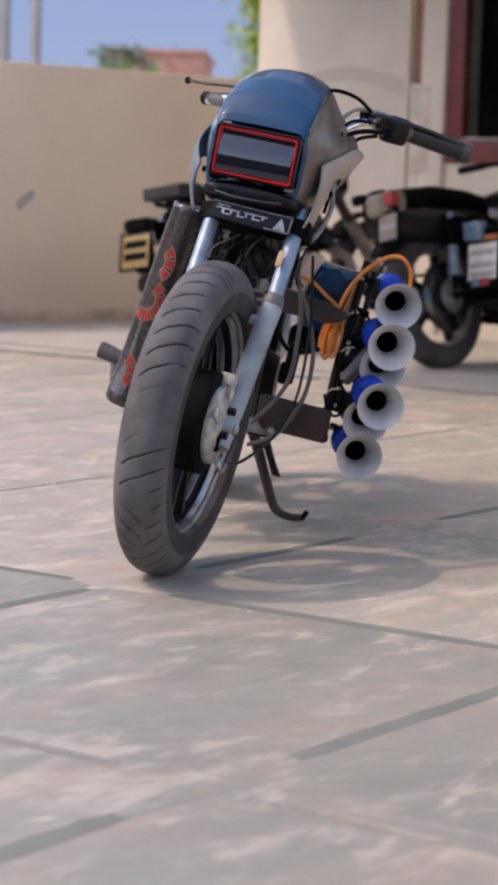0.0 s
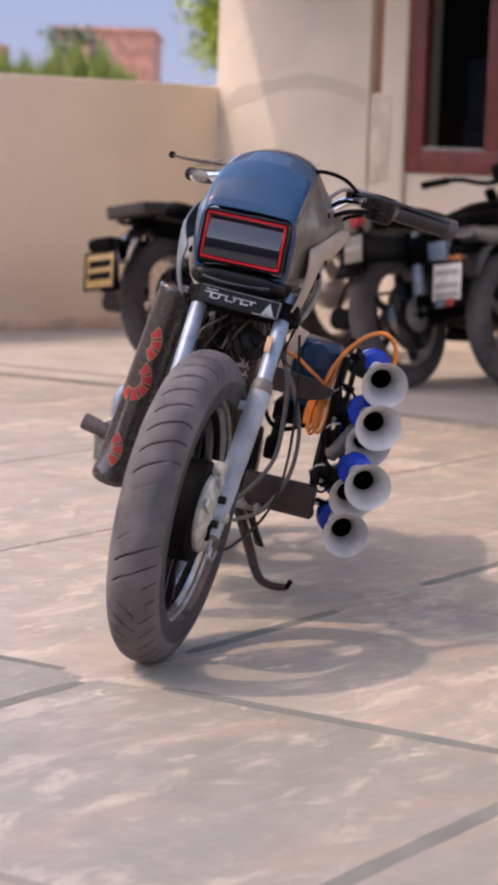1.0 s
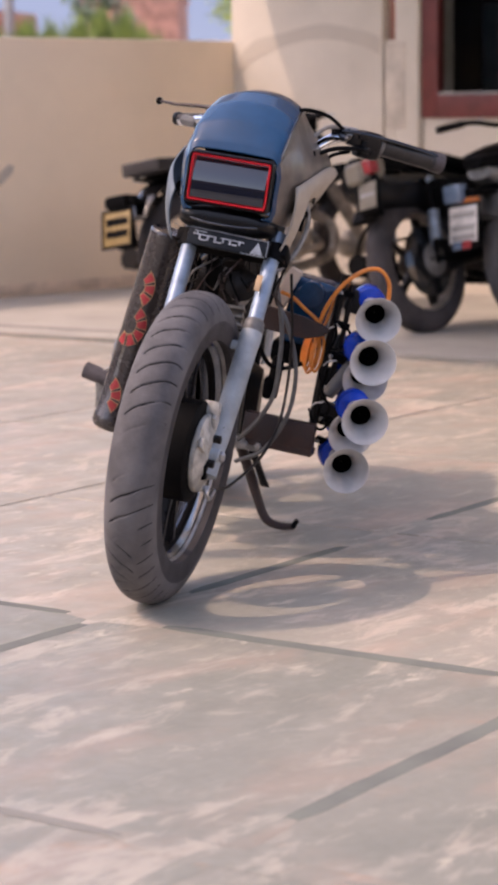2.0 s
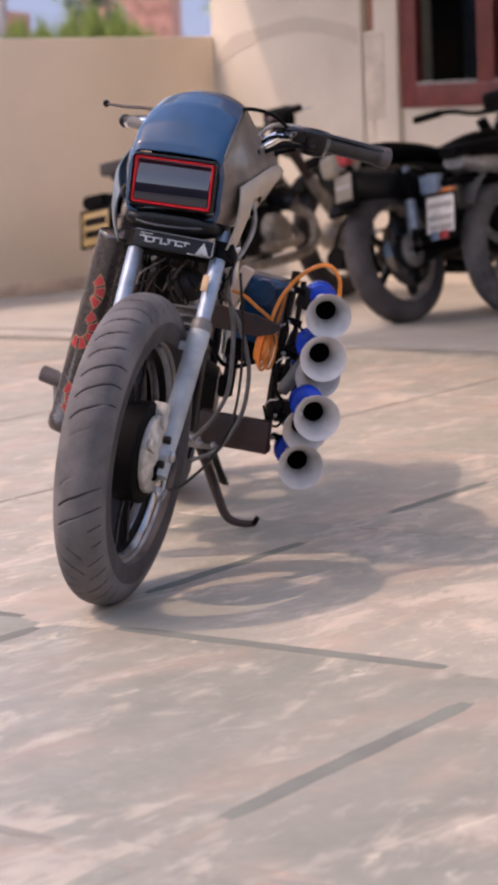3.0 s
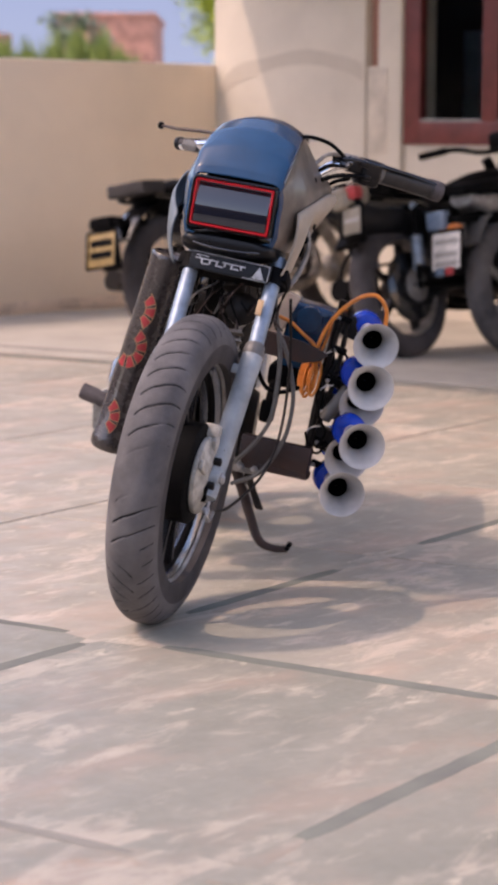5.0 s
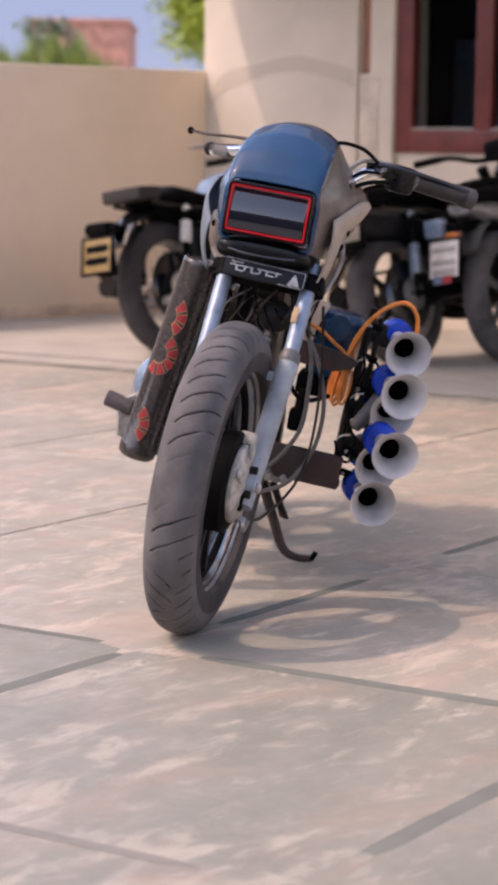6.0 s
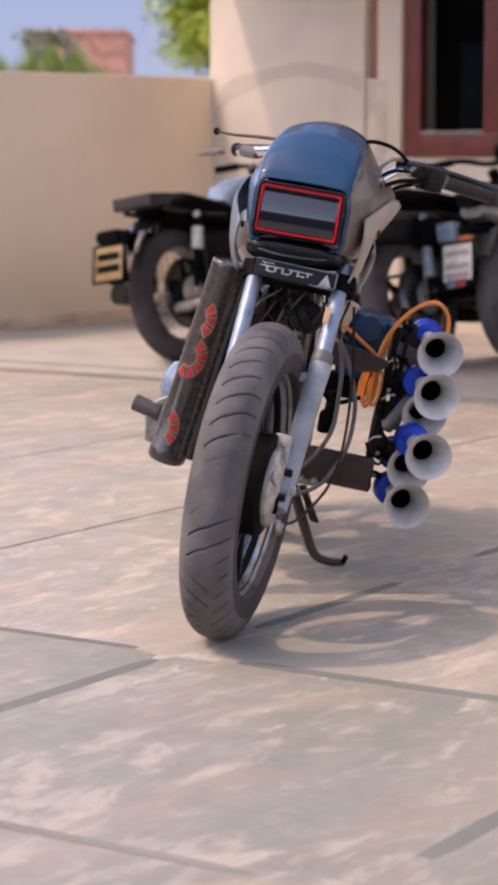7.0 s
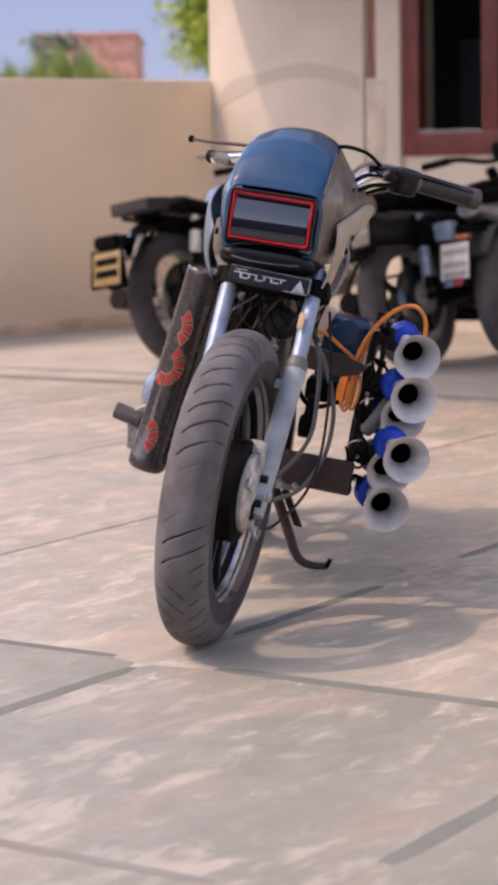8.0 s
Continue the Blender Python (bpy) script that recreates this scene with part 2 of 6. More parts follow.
M["bark"] = mat("bark", (0.14, 0.10, 0.07), 0.9, var=0.25, scale=10, bump=0.5, bscale=40)


def glass_mat(name, col, rough=0.03, trans=0.0):
    m = bpy.data.materials.new(name)
    m.use_nodes = True
    b = m.node_tree.nodes["Principled BSDF"]
    b.inputs["Base Color"].default_value = (*col, 1)
    b.inputs["Roughness"].default_value = rough
    b.inputs["Transmission Weight"].default_value = trans
    b.inputs["IOR"].default_value = 1.5
    return m


M["lens"] = glass_mat("dark_lamp_lens", (0.004, 0.006, 0.013), 0.03)
M["lens"].node_tree.nodes["Principled BSDF"].inputs["Specular IOR Level"].default_value = 0.9
M["pane"] = glass_mat("window_glass", (0.8, 0.85, 0.85), 0.02, 1.0)
M["pane"].node_tree.nodes["Principled BSDF"].inputs["IOR"].default_value = 1.1


# ---- mesh helpers ----
def finish(name, me, material, parent, label="", smooth=40):
    for one in material if isinstance(material, (list, tuple)) else [material]:
        me.materials.append(one)
    if smooth:
        me.polygons.foreach_set("use_smooth", [True] * len(me.polygons))
        me.set_sharp_from_angle(angle=radians(smooth))
    ob = new(name, me)
    ob.parent = parent
    if label:
        tagged(ob, label)
    return ob


def part(name, bm, material, parent=None, label="", smooth=40, m=None):
    if m is not None:
        bm.transform(m)
    bmesh.ops.recalc_face_normals(bm, faces=bm.faces)
    me = bpy.data.meshes.new(name)
    bm.to_mesh(me)
    bm.free()
    return finish(name, me, material, parent, label, smooth)


def join(*bms):
    out = bms[0]
    for b in bms[1:]:
        me = bpy.data.meshes.new("tmp")
        b.to_mesh(me)
        b.free()
        out.from_mesh(me)
        bpy.data.meshes.remove(me)
    return out


def box(sx, sy, sz, at=(0, 0, 0), bev=0.0, rot=(0, 0, 0), seg=2):
    bm = bmesh.new()
    bmesh.ops.create_cube(bm, size=1.0)
    bmesh.ops.scale(bm, vec=(sx, sy, sz), verts=bm.verts)
    if bev:
        bmesh.ops.bevel(bm, geom=list(bm.edges), offset=bev, segments=seg, affect="EDGES", profile=0.6)
    bm.transform(pose(*at, *rot))
    return bm


def aim(a, b):
    a, b = Vector(a), Vector(b)
    return Matrix.Translation(a) @ (b - a).to_track_quat("Z", "Y").to_matrix().to_4x4(), (b - a).length


def lathe(profile, seg=32, m=None, caps=True):
    """Turn (radius, height) round z."""
    bm = bmesh.new()
    rings = []
    for r, z in profile:
        rings.append([bm.verts.new((r * math.cos(2 * math.pi * k / seg), r * math.sin(2 * math.pi * k / seg), z)) for k in range(seg)])
    for a, b in zip(rings, rings[1:]):
        for k in range(seg):
            bm.faces.new((a[k], a[(k + 1) % seg], b[(k + 1) % seg], b[k]))
    if caps:
        bm.faces.new(list(reversed(rings[0])))
        bm.faces.new(rings[-1])
    if m is not None:
        bm.transform(m)
    return bm


def rod(a, b, r, r2=None, seg=18, bev=0.002):
    m, length = aim(a, b)
    r2 = r2 or r
    e = min(bev, length / 4, r / 2)
    return lathe([(r - e, 0), (r, e), (r2, length - e), (r2 - e, length)], seg, m)


def smooth_path(pts, steps=5):
    pts = [Vector(p) for p in pts]
    if len(pts) < 3:
        return pts
    out = []
    ext = [2 * pts[0] - pts[1], *pts, 2 * pts[-1] - pts[-2]]
    for i in range(1, len(ext) - 2):
        p0, p1, p2, p3 = ext[i - 1 : i + 3]
        for k in range(steps):
            t = k / steps
            out.append(0.5 * (2 * p1 + (p2 - p0) * t + (2 * p0 - 5 * p1 + 4 * p2 - p3) * t * t + (3 * p1 - p0 - 3 * p2 + p3) * t**3))
    return out + [pts[-1]]


def tube(pts, r, seg=10, steps=5, flat=1.0):
    """A round or flattened bar swept along a smooth line; r may be one number or two ends."""
    path = smooth_path(pts, steps)
    bm = bmesh.new()
    up = Vector((0.01, 0.02, 1)).normalized()
    rings = []
    side = None
    for i, p in enumerate(path):
        d = (path[min(i + 1, len(path) - 1)] - path[max(i - 1, 0)]).normalized()
        if side is None:
            side = d.cross(up if abs(d.z) < 0.95 else Vector((1, 0, 0))).normalized()
        side = (side - d * side.dot(d)).normalized()
        other = d.cross(side)
        f = i / max(1, len(path) - 1)
        rr = r if not isinstance(r, tuple) else r[0] + (r[1] - r[0]) * f
        rings.append([bm.verts.new(p + (side * math.cos(2 * math.pi * k / seg) + other * math.sin(2 * math.pi * k / seg) * flat) * rr) for k in range(seg)])
    for a, b in zip(rings, rings[1:]):
        for k in range(seg):
            bm.faces.new((a[k], a[(k + 1) % seg], b[(k + 1) % seg], b[k]))
    bm.faces.new(list(reversed(rings[0])))
    bm.faces.new(rings[-1])
    return bm


def loft(sections, caps=True, closed=True):
    bm = bmesh.new()
    rings = [[bm.verts.new(p) for p in s] for s in sections]
    n = len(rings[0])
    for a, b in zip(rings, rings[1:]):
        for k in range(n if closed else n - 1):
            bm.faces.new((a[k], a[(k + 1) % n], b[(k + 1) % n], b[k]))
    if caps and closed:
        bm.faces.new(list(reversed(rings[0])))
        bm.faces.new(rings[-1])
    return bm


def plate(outline, thick, m=None, bev=0.0):
    """A flat piece: an outline in x and z, thick along y."""
    bm = bmesh.new()
    front = [bm.verts.new((x, -thick / 2, z)) for x, z in outline]
    back = [bm.verts.new((x, thick / 2, z)) for x, z in outline]
    bm.faces.new(front)
    bm.faces.new(list(reversed(back)))
    for k in range(len(front)):
        j = (k + 1) % len(front)
        bm.faces.new((front[j], front[k], back[k], back[j]))
    if bev:
        bmesh.ops.bevel(bm, geom=list(bm.edges), offset=bev, segments=1, affect="EDGES")
    if m is not None:
        bm.transform(m)
    return bm


def thing(name, label, category, group="", at=None):
    ob = new(name)
    ob.empty_display_size = 0.2
    if at is not None:
        ob.matrix_world = at
    return tagged(ob, label, category, group)


# ---- ground ----
A_DIR = Vector((math.cos(radians(-20)), math.sin(radians(-20)), 0))
C_DIR = Vector((math.cos(radians(67)), math.sin(radians(67)), 0))
ground = part("ground", box(400, 400, 0.2, (0, 60, -0.116)), M["earth"], None, "bare pale ground that runs out to the horizon", 0)
tagged(ground, "", "ground", "", "structure")
bed = part("floor", box(26, 26, 0.02, (-1, 4, -0.0125)), M["joint"], None, "courtyard floor of pale stone slabs with grey joints", 0)
tagged(bed, "", "floor", "", "structure")

# ---- boundary wall and house ----
CORNER = Vector((-1.822, 8.402, 0))
E_DIR = Vector((math.cos(radians(-33)), math.sin(radians(-33)), 0))
N_DIR = Vector((math.sin(radians(-33)), -math.cos(radians(-33)), 0))
EYE_AT = Vector((1.05, -4.1, 0.97))
HOUSE = Matrix.Translation(EYE_AT) @ Matrix.Scale(0.985, 4) @ Matrix.Translation(-EYE_AT) @ Matrix.Translation(CORNER) @ Matrix((E_DIR, -N_DIR, Vector((0, 0, 1)))).transposed().to_4x4()


def on_house(bm):
    bm.transform(HOUSE)
    return bm


# house axes: x along the front, y into the house, z up
wall_west = part("wall_west", on_house(box(0.15, 14.3, 1.465, (-0.078, -6.85, 0.6325), 0.008)), M["wall"], None, "low cream plastered boundary wall with a plain top")
tagged(wall_west, "", "wall", "", "structure")
part("baseboard", on_house(box(0.006, 14.0, 0.06, (0.0, -6.99, 0.03), 0.002)), M["dirt_plaster"], wall_west, "mud-splashed foot of the wall")
front = join(
    box(1.19, 0.3, 3.3, (0.575, 0.15, 1.55), 0.01),
    box(0.075, 0.2, 1.87, (1.205, 0.20, 2.27)),
    box(0.075, 0.28, 1.435, (1.205, 0.16, 0.6175)),
    box(0.178, 0.3, 3.3, (1.332, 0.16, 1.55), 0.03),
    box(1.249, 0.24, 0.995, (2.0455, 0.17, 0.4275)),
    box(1.249, 0.24, 0.9, (2.0455, 0.17, 2.75)),
    box(4.04, 0.3, 3.3, (4.65, 0.15, 1.55)),
)
wall_house = part("wall_front", on_house(front), M["plaster"], None, "pale plastered house front with a pillar and a window")
tagged(wall_house, "", "wall", "", "structure")
part("accent_strip", on_house(box(0.074, 0.05, 1.86, (1.206, 0.078, 2.265))), M["terracotta"], wall_house, "narrow terracotta painted strip in the groove")
part("plinth_block", on_house(box(0.14, 0.006, 0.46, (1.255, 0.0085, 1.09), 0.002)), M["patch"], wall_house, "grey stained plaster patch")
wall_back = part("wall_side", on_house(join(box(0.3, 6.0, 3.2, (0.152, 3.3, 1.6)), box(6.37, 0.3, 3.2, (3.487, 6.15, 1.6)), box(0.3, 5.7, 3.2, (6.52, 3.15, 1.6)))), M["plaster"], None, "plastered side and back walls of the house")
tagged(wall_back, "", "wall", "", "structure")
roof = part("ceiling", on_house(box(6.9, 6.5, 0.14, (3.33, 3.1, 3.275))), M["plaster"], None, "flat concrete roof of the house")
tagged(roof, "", "roof", "", "structure")
canopy = part("window_canopy", on_house(box(4.0, 1.1, 0.1, (1.885, -0.552, 2.55), 0.01)), M["plaster"], None, "thin concrete canopy slab over the window")
tagged(canopy, "", "canopy", "", "structure")
# unseen slab added so that its shadow darkens the ground at the right
porch = thing("shade_roof", "unseen flat concrete slab on a column, added to shade the ground", "porch")
part("slab", on_house(box(5.0, 4.6, 0.12, (4.4, -1.72, 2.72), 0.01)), M["plaster"], porch)
for cx in (6.7,):
    part("column", on_house(box(0.25, 0.25, 2.66, (cx, -3.8, 1.33), 0.01)), M["plaster"], porch)

# unseen walls added to close the yard; the dark one bands the lamp lens
for nm, sx, sy, at, lab in (("wall_south", 22.0, 0.2, (0.0, -11.0), "unseen dark wall added to reflect as a band in the lamp lens"), ("wall_east", 0.2, 16.0, (8.0, -3.1), "unseen plain cream wall added to close the open side")):
    w_ = part(nm, box(sx, sy, 2.2, (*at, 1.1), 0.01), M["bark"] if nm == "wall_south" else M["wall"], None, lab)
    tagged(w_, "", "wall", "", "structure")
# unseen low house, added to the dark band that the lens reflects
hs = thing("house", "unseen dark low house added for the lens reflection", "house")
part("wall", box(16, 6, 3.1, (-1, -17.0, 1.55), 0.03), M["terracotta"], hs)
part("roof", box(16.6, 6.6, 0.2, (-1, -17.0, 3.21), 0.03), M["grey_paint"], hs)
for k in range(5):
    part("window", box(1.2, 0.1, 1.3, (-7 + 3 * k, -13.97, 1.7), 0.02), M["bar_ink"], hs)
# unseen house added to keep the low sky out of the window panes
hw = thing("house", "unseen tall grey house added to block sky reflected in the window", "house")
part("wall", box(6, 22, 5.6, (-17.5, 2.0, 2.8), 0.03), M["grey_paint"], hw)
part("roof", box(6.5, 22.6, 0.2, (-17.5, 2.0, 5.71), 0.03), M["plaster_grey"], hw)
for k in range(6):
    part("window", box(0.1, 1.2, 1.3, (-14.47, -6.5 + 3.2 * k, 3.6), 0.02), M["bar_ink"], hw)

# grey band arching over the pillar face
arc_ = [Vector((x, 0, z)) for x, z in ((0.02, 1.18), (0.05, 1.23), (0.09, 1.27), (0.14, 1.305), (0.2, 1.33), (0.28, 1.352), (0.38, 1.372), (0.5, 1.39), (0.62, 1.398), (0.74, 1.4), (0.86, 1.393), (0.98, 1.378), (1.08, 1.355), (1.15, 1.32))]
bm = loft([[(v.x, -0.003, v.z - 0.055 - 0.01 * math.sin(7 * v.x)), (v.x, -0.003, v.z + 0.03 + 0.01 * math.sin(11 * v.x))] for v in arc_], False, False)
part("grey_arc", on_house(bm), M["grey_arc"], wall_house, "faint grey arc on the plaster")

part("stain", on_house(plate([(-1.75, 0.60), (-1.72, 0.585), (-1.68, 0.62), (-1.635, 0.655), (-1.63, 0.69), (-1.665, 0.695), (-1.71, 0.665), (-1.745, 0.64)], 0.002, Matrix.Translation((-0.002, 0, 0)) @ Matrix.Rotation(radians(90), 4, "Z"))), M["plaster_grey"], wall_west, "worn patch in the plaster")

window = thing("window_1", "maroon painted wooden window with dark clear panes", "window")
tagged(window, "", "", "", "structure")
for nm, bm in (
    ("window_frame", join(box(0.115, 0.06, 1.375, (1.479, 0.06, 1.6025), 0.008), box(0.13, 0.06, 1.375, (2.567, 0.06, 1.6025), 0.008), box(0.966, 0.06, 0.12, (2.019, 0.06, 0.975), 0.008), box(0.966, 0.06, 0.12, (2.019, 0.06, 2.23), 0.008))),
    ("mullion", box(0.11, 0.05, 1.136, (2.012, 0.06, 1.6025), 0.006)),
):
    part(nm, on_house(bm), M["frame_red"], window)
for cx, w in ((1.7465, 0.42), (2.2845, 0.434)):
    p = part("pane", on_house(box(w, 0.006, 1.138, (cx, 0.068, 1.6025))), M["pane"], window, "dark reflecting pane")
    p.visible_shadow = False
for cx, w in ((1.7465, 0.416), (2.2845, 0.43)):
    part("glazing_bead", on_house(box(w, 0.02, 0.016, (cx, 0.042, 1.0435), 0.003)), M["sleeve_grey"], window, "pale grey bead under the pane")
room = part("wall_room", on_house(join(box(3.2, 0.05, 3.0, (2.1, 3.0, 1.5)), box(0.05, 2.6, 3.0, (0.52, 1.66, 1.5)), box(0.05, 2.6, 3.0, (3.7, 1.66, 1.5)), box(3.1, 2.6, 0.04, (2.1, 1.66, 0.05)), box(3.1, 2.6, 0.04, (2.1, 1.66, 2.95)))), M["room_shade"], None, "near-black room behind the window, its shade put into the colour")
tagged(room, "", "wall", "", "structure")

# added box: its pale blue stands in for a faint reflection in the pane
cupboard = thing("cupboard", "pale blue box in the room standing in for a reflection in the glass", "cupboard")
part("body", on_house(box(0.5, 0.4, 1.5, (1.2, 1.3, 0.82), 0.01)), M["tank_blue"], cupboard)
for dz in (0.45, 1.19):
    part("door", on_house(box(0.47, 0.02, 0.7, (1.2, 1.088, dz), 0.006)), M["tank_blue"], cupboard)

# ---- distance behind the wall ----
def far_house(at, w, d, h, turn, material, label):
    th = thing("house", label, "house", "", pose(*at, 0, 0, turn))
    part("wall", box(w, d, h, (0, 0, h / 2), 0.02), material, th)
    part("parapet", box(w + 0.06, d + 0.06, 0.08, (0, 0, h + 0.03), 0.02), material, th)
    for k in range(3):
        part("window", box(0.5, 0.06, 0.7, (-w / 2 + w * (k + 0.5) / 3, -d / 2 - 0.01, h * 0.45), 0.01), M["bar_ink"], th)
    return th


far_house((-8.62, 30.2, 0), 1.5, 3.0, 2.72, 12, M["brick"], "low red brick house behind the wall")

# plain blue sky far behind everything
def sky_mat():
    m = bpy.data.materials.new("sky_backdrop")
    m.use_nodes = True
    nt = m.node_tree
    b = nt.nodes["Principled BSDF"]
    nt.nodes.remove(b)
    em = nt.nodes.new("ShaderNodeEmission")
    tc = nt.nodes.new("ShaderNodeTexCoord")
    sep = nt.nodes.new("ShaderNodeSeparateXYZ")
    r = nt.nodes.new("ShaderNodeValToRGB")
    r.color_ramp.elements[0].color = (0.335, 0.42, 0.57, 1)
    r.color_ramp.elements[1].color = (0.19, 0.295, 0.56, 1)
    nt.links.new(tc.outputs["Generated"], sep.inputs[0])
    nt.links.new(sep.outputs[2], r.inputs[0])
    nt.links.new(r.outputs[0], em.inputs[0])
    em.inputs[1].default_value = 0.49
    nt.links.new(em.outputs[0], nt.nodes["Material Output"].inputs[0])
    return m


M["sky"] = sky_mat()
pts = [(-90 + 180 * k / 24, 170 - 30 * (2 * k / 24 - 1) ** 2) for k in range(25)]
bm = loft([[(x - 30, y, z) for x, y in pts] for z in (-2.0, 26.0)], False, False)
backdrop = part("backdrop", bm, M["sky"], None, "plain hazy blue sky far beyond the wall", 0)
tagged(backdrop, "", "sky", "", "structure")

# two grey posts and a low roof far behind the wall
post_house = thing("house", "far low house with a red band and grey posts", "house", "", pose(-11.0, 31.0, 0))
part("wall", box(1.1, 2.0, 2.62, (-0.45, 0, 1.31), 0.02), M["brick"], post_house)
for px_, w in ((-0.25, 0.22), (0.33, 0.12)):
    part("post", box(w, 0.2, 6.0, (px_, -1.1, 3.0), 0.01), M["grey_paint"], post_house)


def leaves(centres, count, size, seed, spread, squash=0.8):
    """Many small bent leaves in loose clumps."""
    rng = random.Random(seed)
    verts, faces = [], []
    for _ in range(count):
        c = Vector(rng.choice(centres))
        d = Vector((rng.gauss(0, 1), rng.gauss(0, 1), rng.gauss(0, squash)))
        p = c + d * spread * 0.45
        rot = Euler((rng.uniform(-1.0, 1.0), rng.uniform(-1.0, 1.0), rng.uniform(0, 6.3))).to_matrix()
        s = size * rng.uniform(0.6, 1.3)
        k = len(verts)
        for q in ((-1, 0, 0), (0, -0.42, 0.12), (1, 0, -0.1), (0, 0.42, 0.12)):
            verts.append(p + rot @ Vector(q) * s)
        faces += [(k, k + 1, k + 2), (k, k + 2, k + 3)]
    me = bpy.data.meshes.new("crown")
    me.from_pydata(verts, [], faces)
    return me


def tree(at, height, crown_at, crown_r, clumps, count, size, seed, material, label):
    rng = random.Random(seed)
    th = thing("tree", label, "tree", "", Matrix.Translation(at))
    limbs = [tube([(0, 0, 0), (0.05, 0.03, height * 0.35), (0.0, 0.05, height * 0.7)], (0.12, 0.06), 10)]
    centres = []
    for k in range(clumps):
        a, e = rng.uniform(0, 6.28), rng.uniform(-0.7, 1.0)
        r = crown_r * rng.uniform(0.35, 1.0)
        c = Vector(crown_at) + Vector((math.cos(a) * math.cos(e), math.sin(a) * math.cos(e), math.sin(e))) * r
        centres.append(c)
        limbs.append(tube([(0, 0.02, height * 0.5), tuple((Vector((0, 0, height * 0.62)) + c) / 2), tuple(c)], (0.04, 0.008), 6, 4))
    part("trunk", join(*limbs), M["bark"], th)
    finish("crown", leaves(centres, count, size, seed, crown_r * 0.38), material, th, "", 0)
    return th


tree((-7.6, 40.0, 0), 7.2, (0.0, 0, 4.0), 2.2, 70, 52000, 0.1, 5, M["leaf_light"], "leafy tree with bright yellow-green foliage far behind the house corner")
tree((-7.5, 24.5, 0), 2.0, (0.0, 0, 2.3), 0.42, 12, 520, 0.06, 8, M["leaf_grey"], "sparse grey-green sapling behind the boundary wall")


def grass_bush(at, tops, count, seed, material, label):
    """A bush of upright narrow blades; tops gives place along x, height and spread of each tuft."""
    rng = random.Random(seed)
    th = thing("bush", label, "bush", "", Matrix.Translation(at))
    verts, faces = [], []
    for x0, high, spread in tops:
        for _ in range(count):
            lean = rng.gauss(0, 1)
            foot = Vector((x0 + rng.gauss(0, 0.3) * spread, rng.gauss(0, 0.12), rng.uniform(0.6, 1.0) * high * 0.4))
            tip = Vector((x0 + lean * spread * 0.55, rng.gauss(0, 0.2), high * (1.0 - 0.2 * abs(lean)) * rng.uniform(0.75, 1.02)))
            midp = (foot + tip) / 2 + Vector((-0.05 * lean, 0, 0.04))
            w = Vector((rng.uniform(0.016, 0.036), rng.uniform(-0.01, 0.01), 0))
            k = len(verts)
            verts += [foot - w * 0.6, foot + w * 0.6, midp - w, midp + w, tip]
            faces += [(k, k + 1, k + 3, k + 2), (k + 2, k + 3, k + 4)]
    me = bpy.data.meshes.new("crown")
    me.from_pydata(verts, [], faces)
    finish("crown", me, material, th, "", 0)
    part("root_stock", join(*[lathe([(0.16, 0), (0.13, high * 0.2), (0.05, high * 0.45)], 10, Matrix.Translation((x0, 0, 0))) for x0, high, spread in tops]), M["bark"], th)
    return th


grass_bush((-7.1, 23.3, 0), ((-0.02, 2.42, 0.3), (0.3, 2.36, 0.3), (0.52, 2.16, 0.3), (0.68, 2.02, 0.25), (-0.35, 2.3, 0.4), (-0.7, 2.22, 0.4), (-1.05, 2.28, 0.4), (-1.5, 2.2, 0.4)), 800, 21, M["leaf"], "tall feathery green bush behind the boundary wall")
grass_bush((-9.3, 24.2, 0), ((0.0, 2.15, 0.5), (0.5, 2.12, 0.4), (-0.6, 2.1, 0.5)), 400, 22, M["leaf"], "low green bush behind the boundary wall")


# ---- wheels ----
TO_X = Matrix.Rotation(radians(90), 4, "Y")


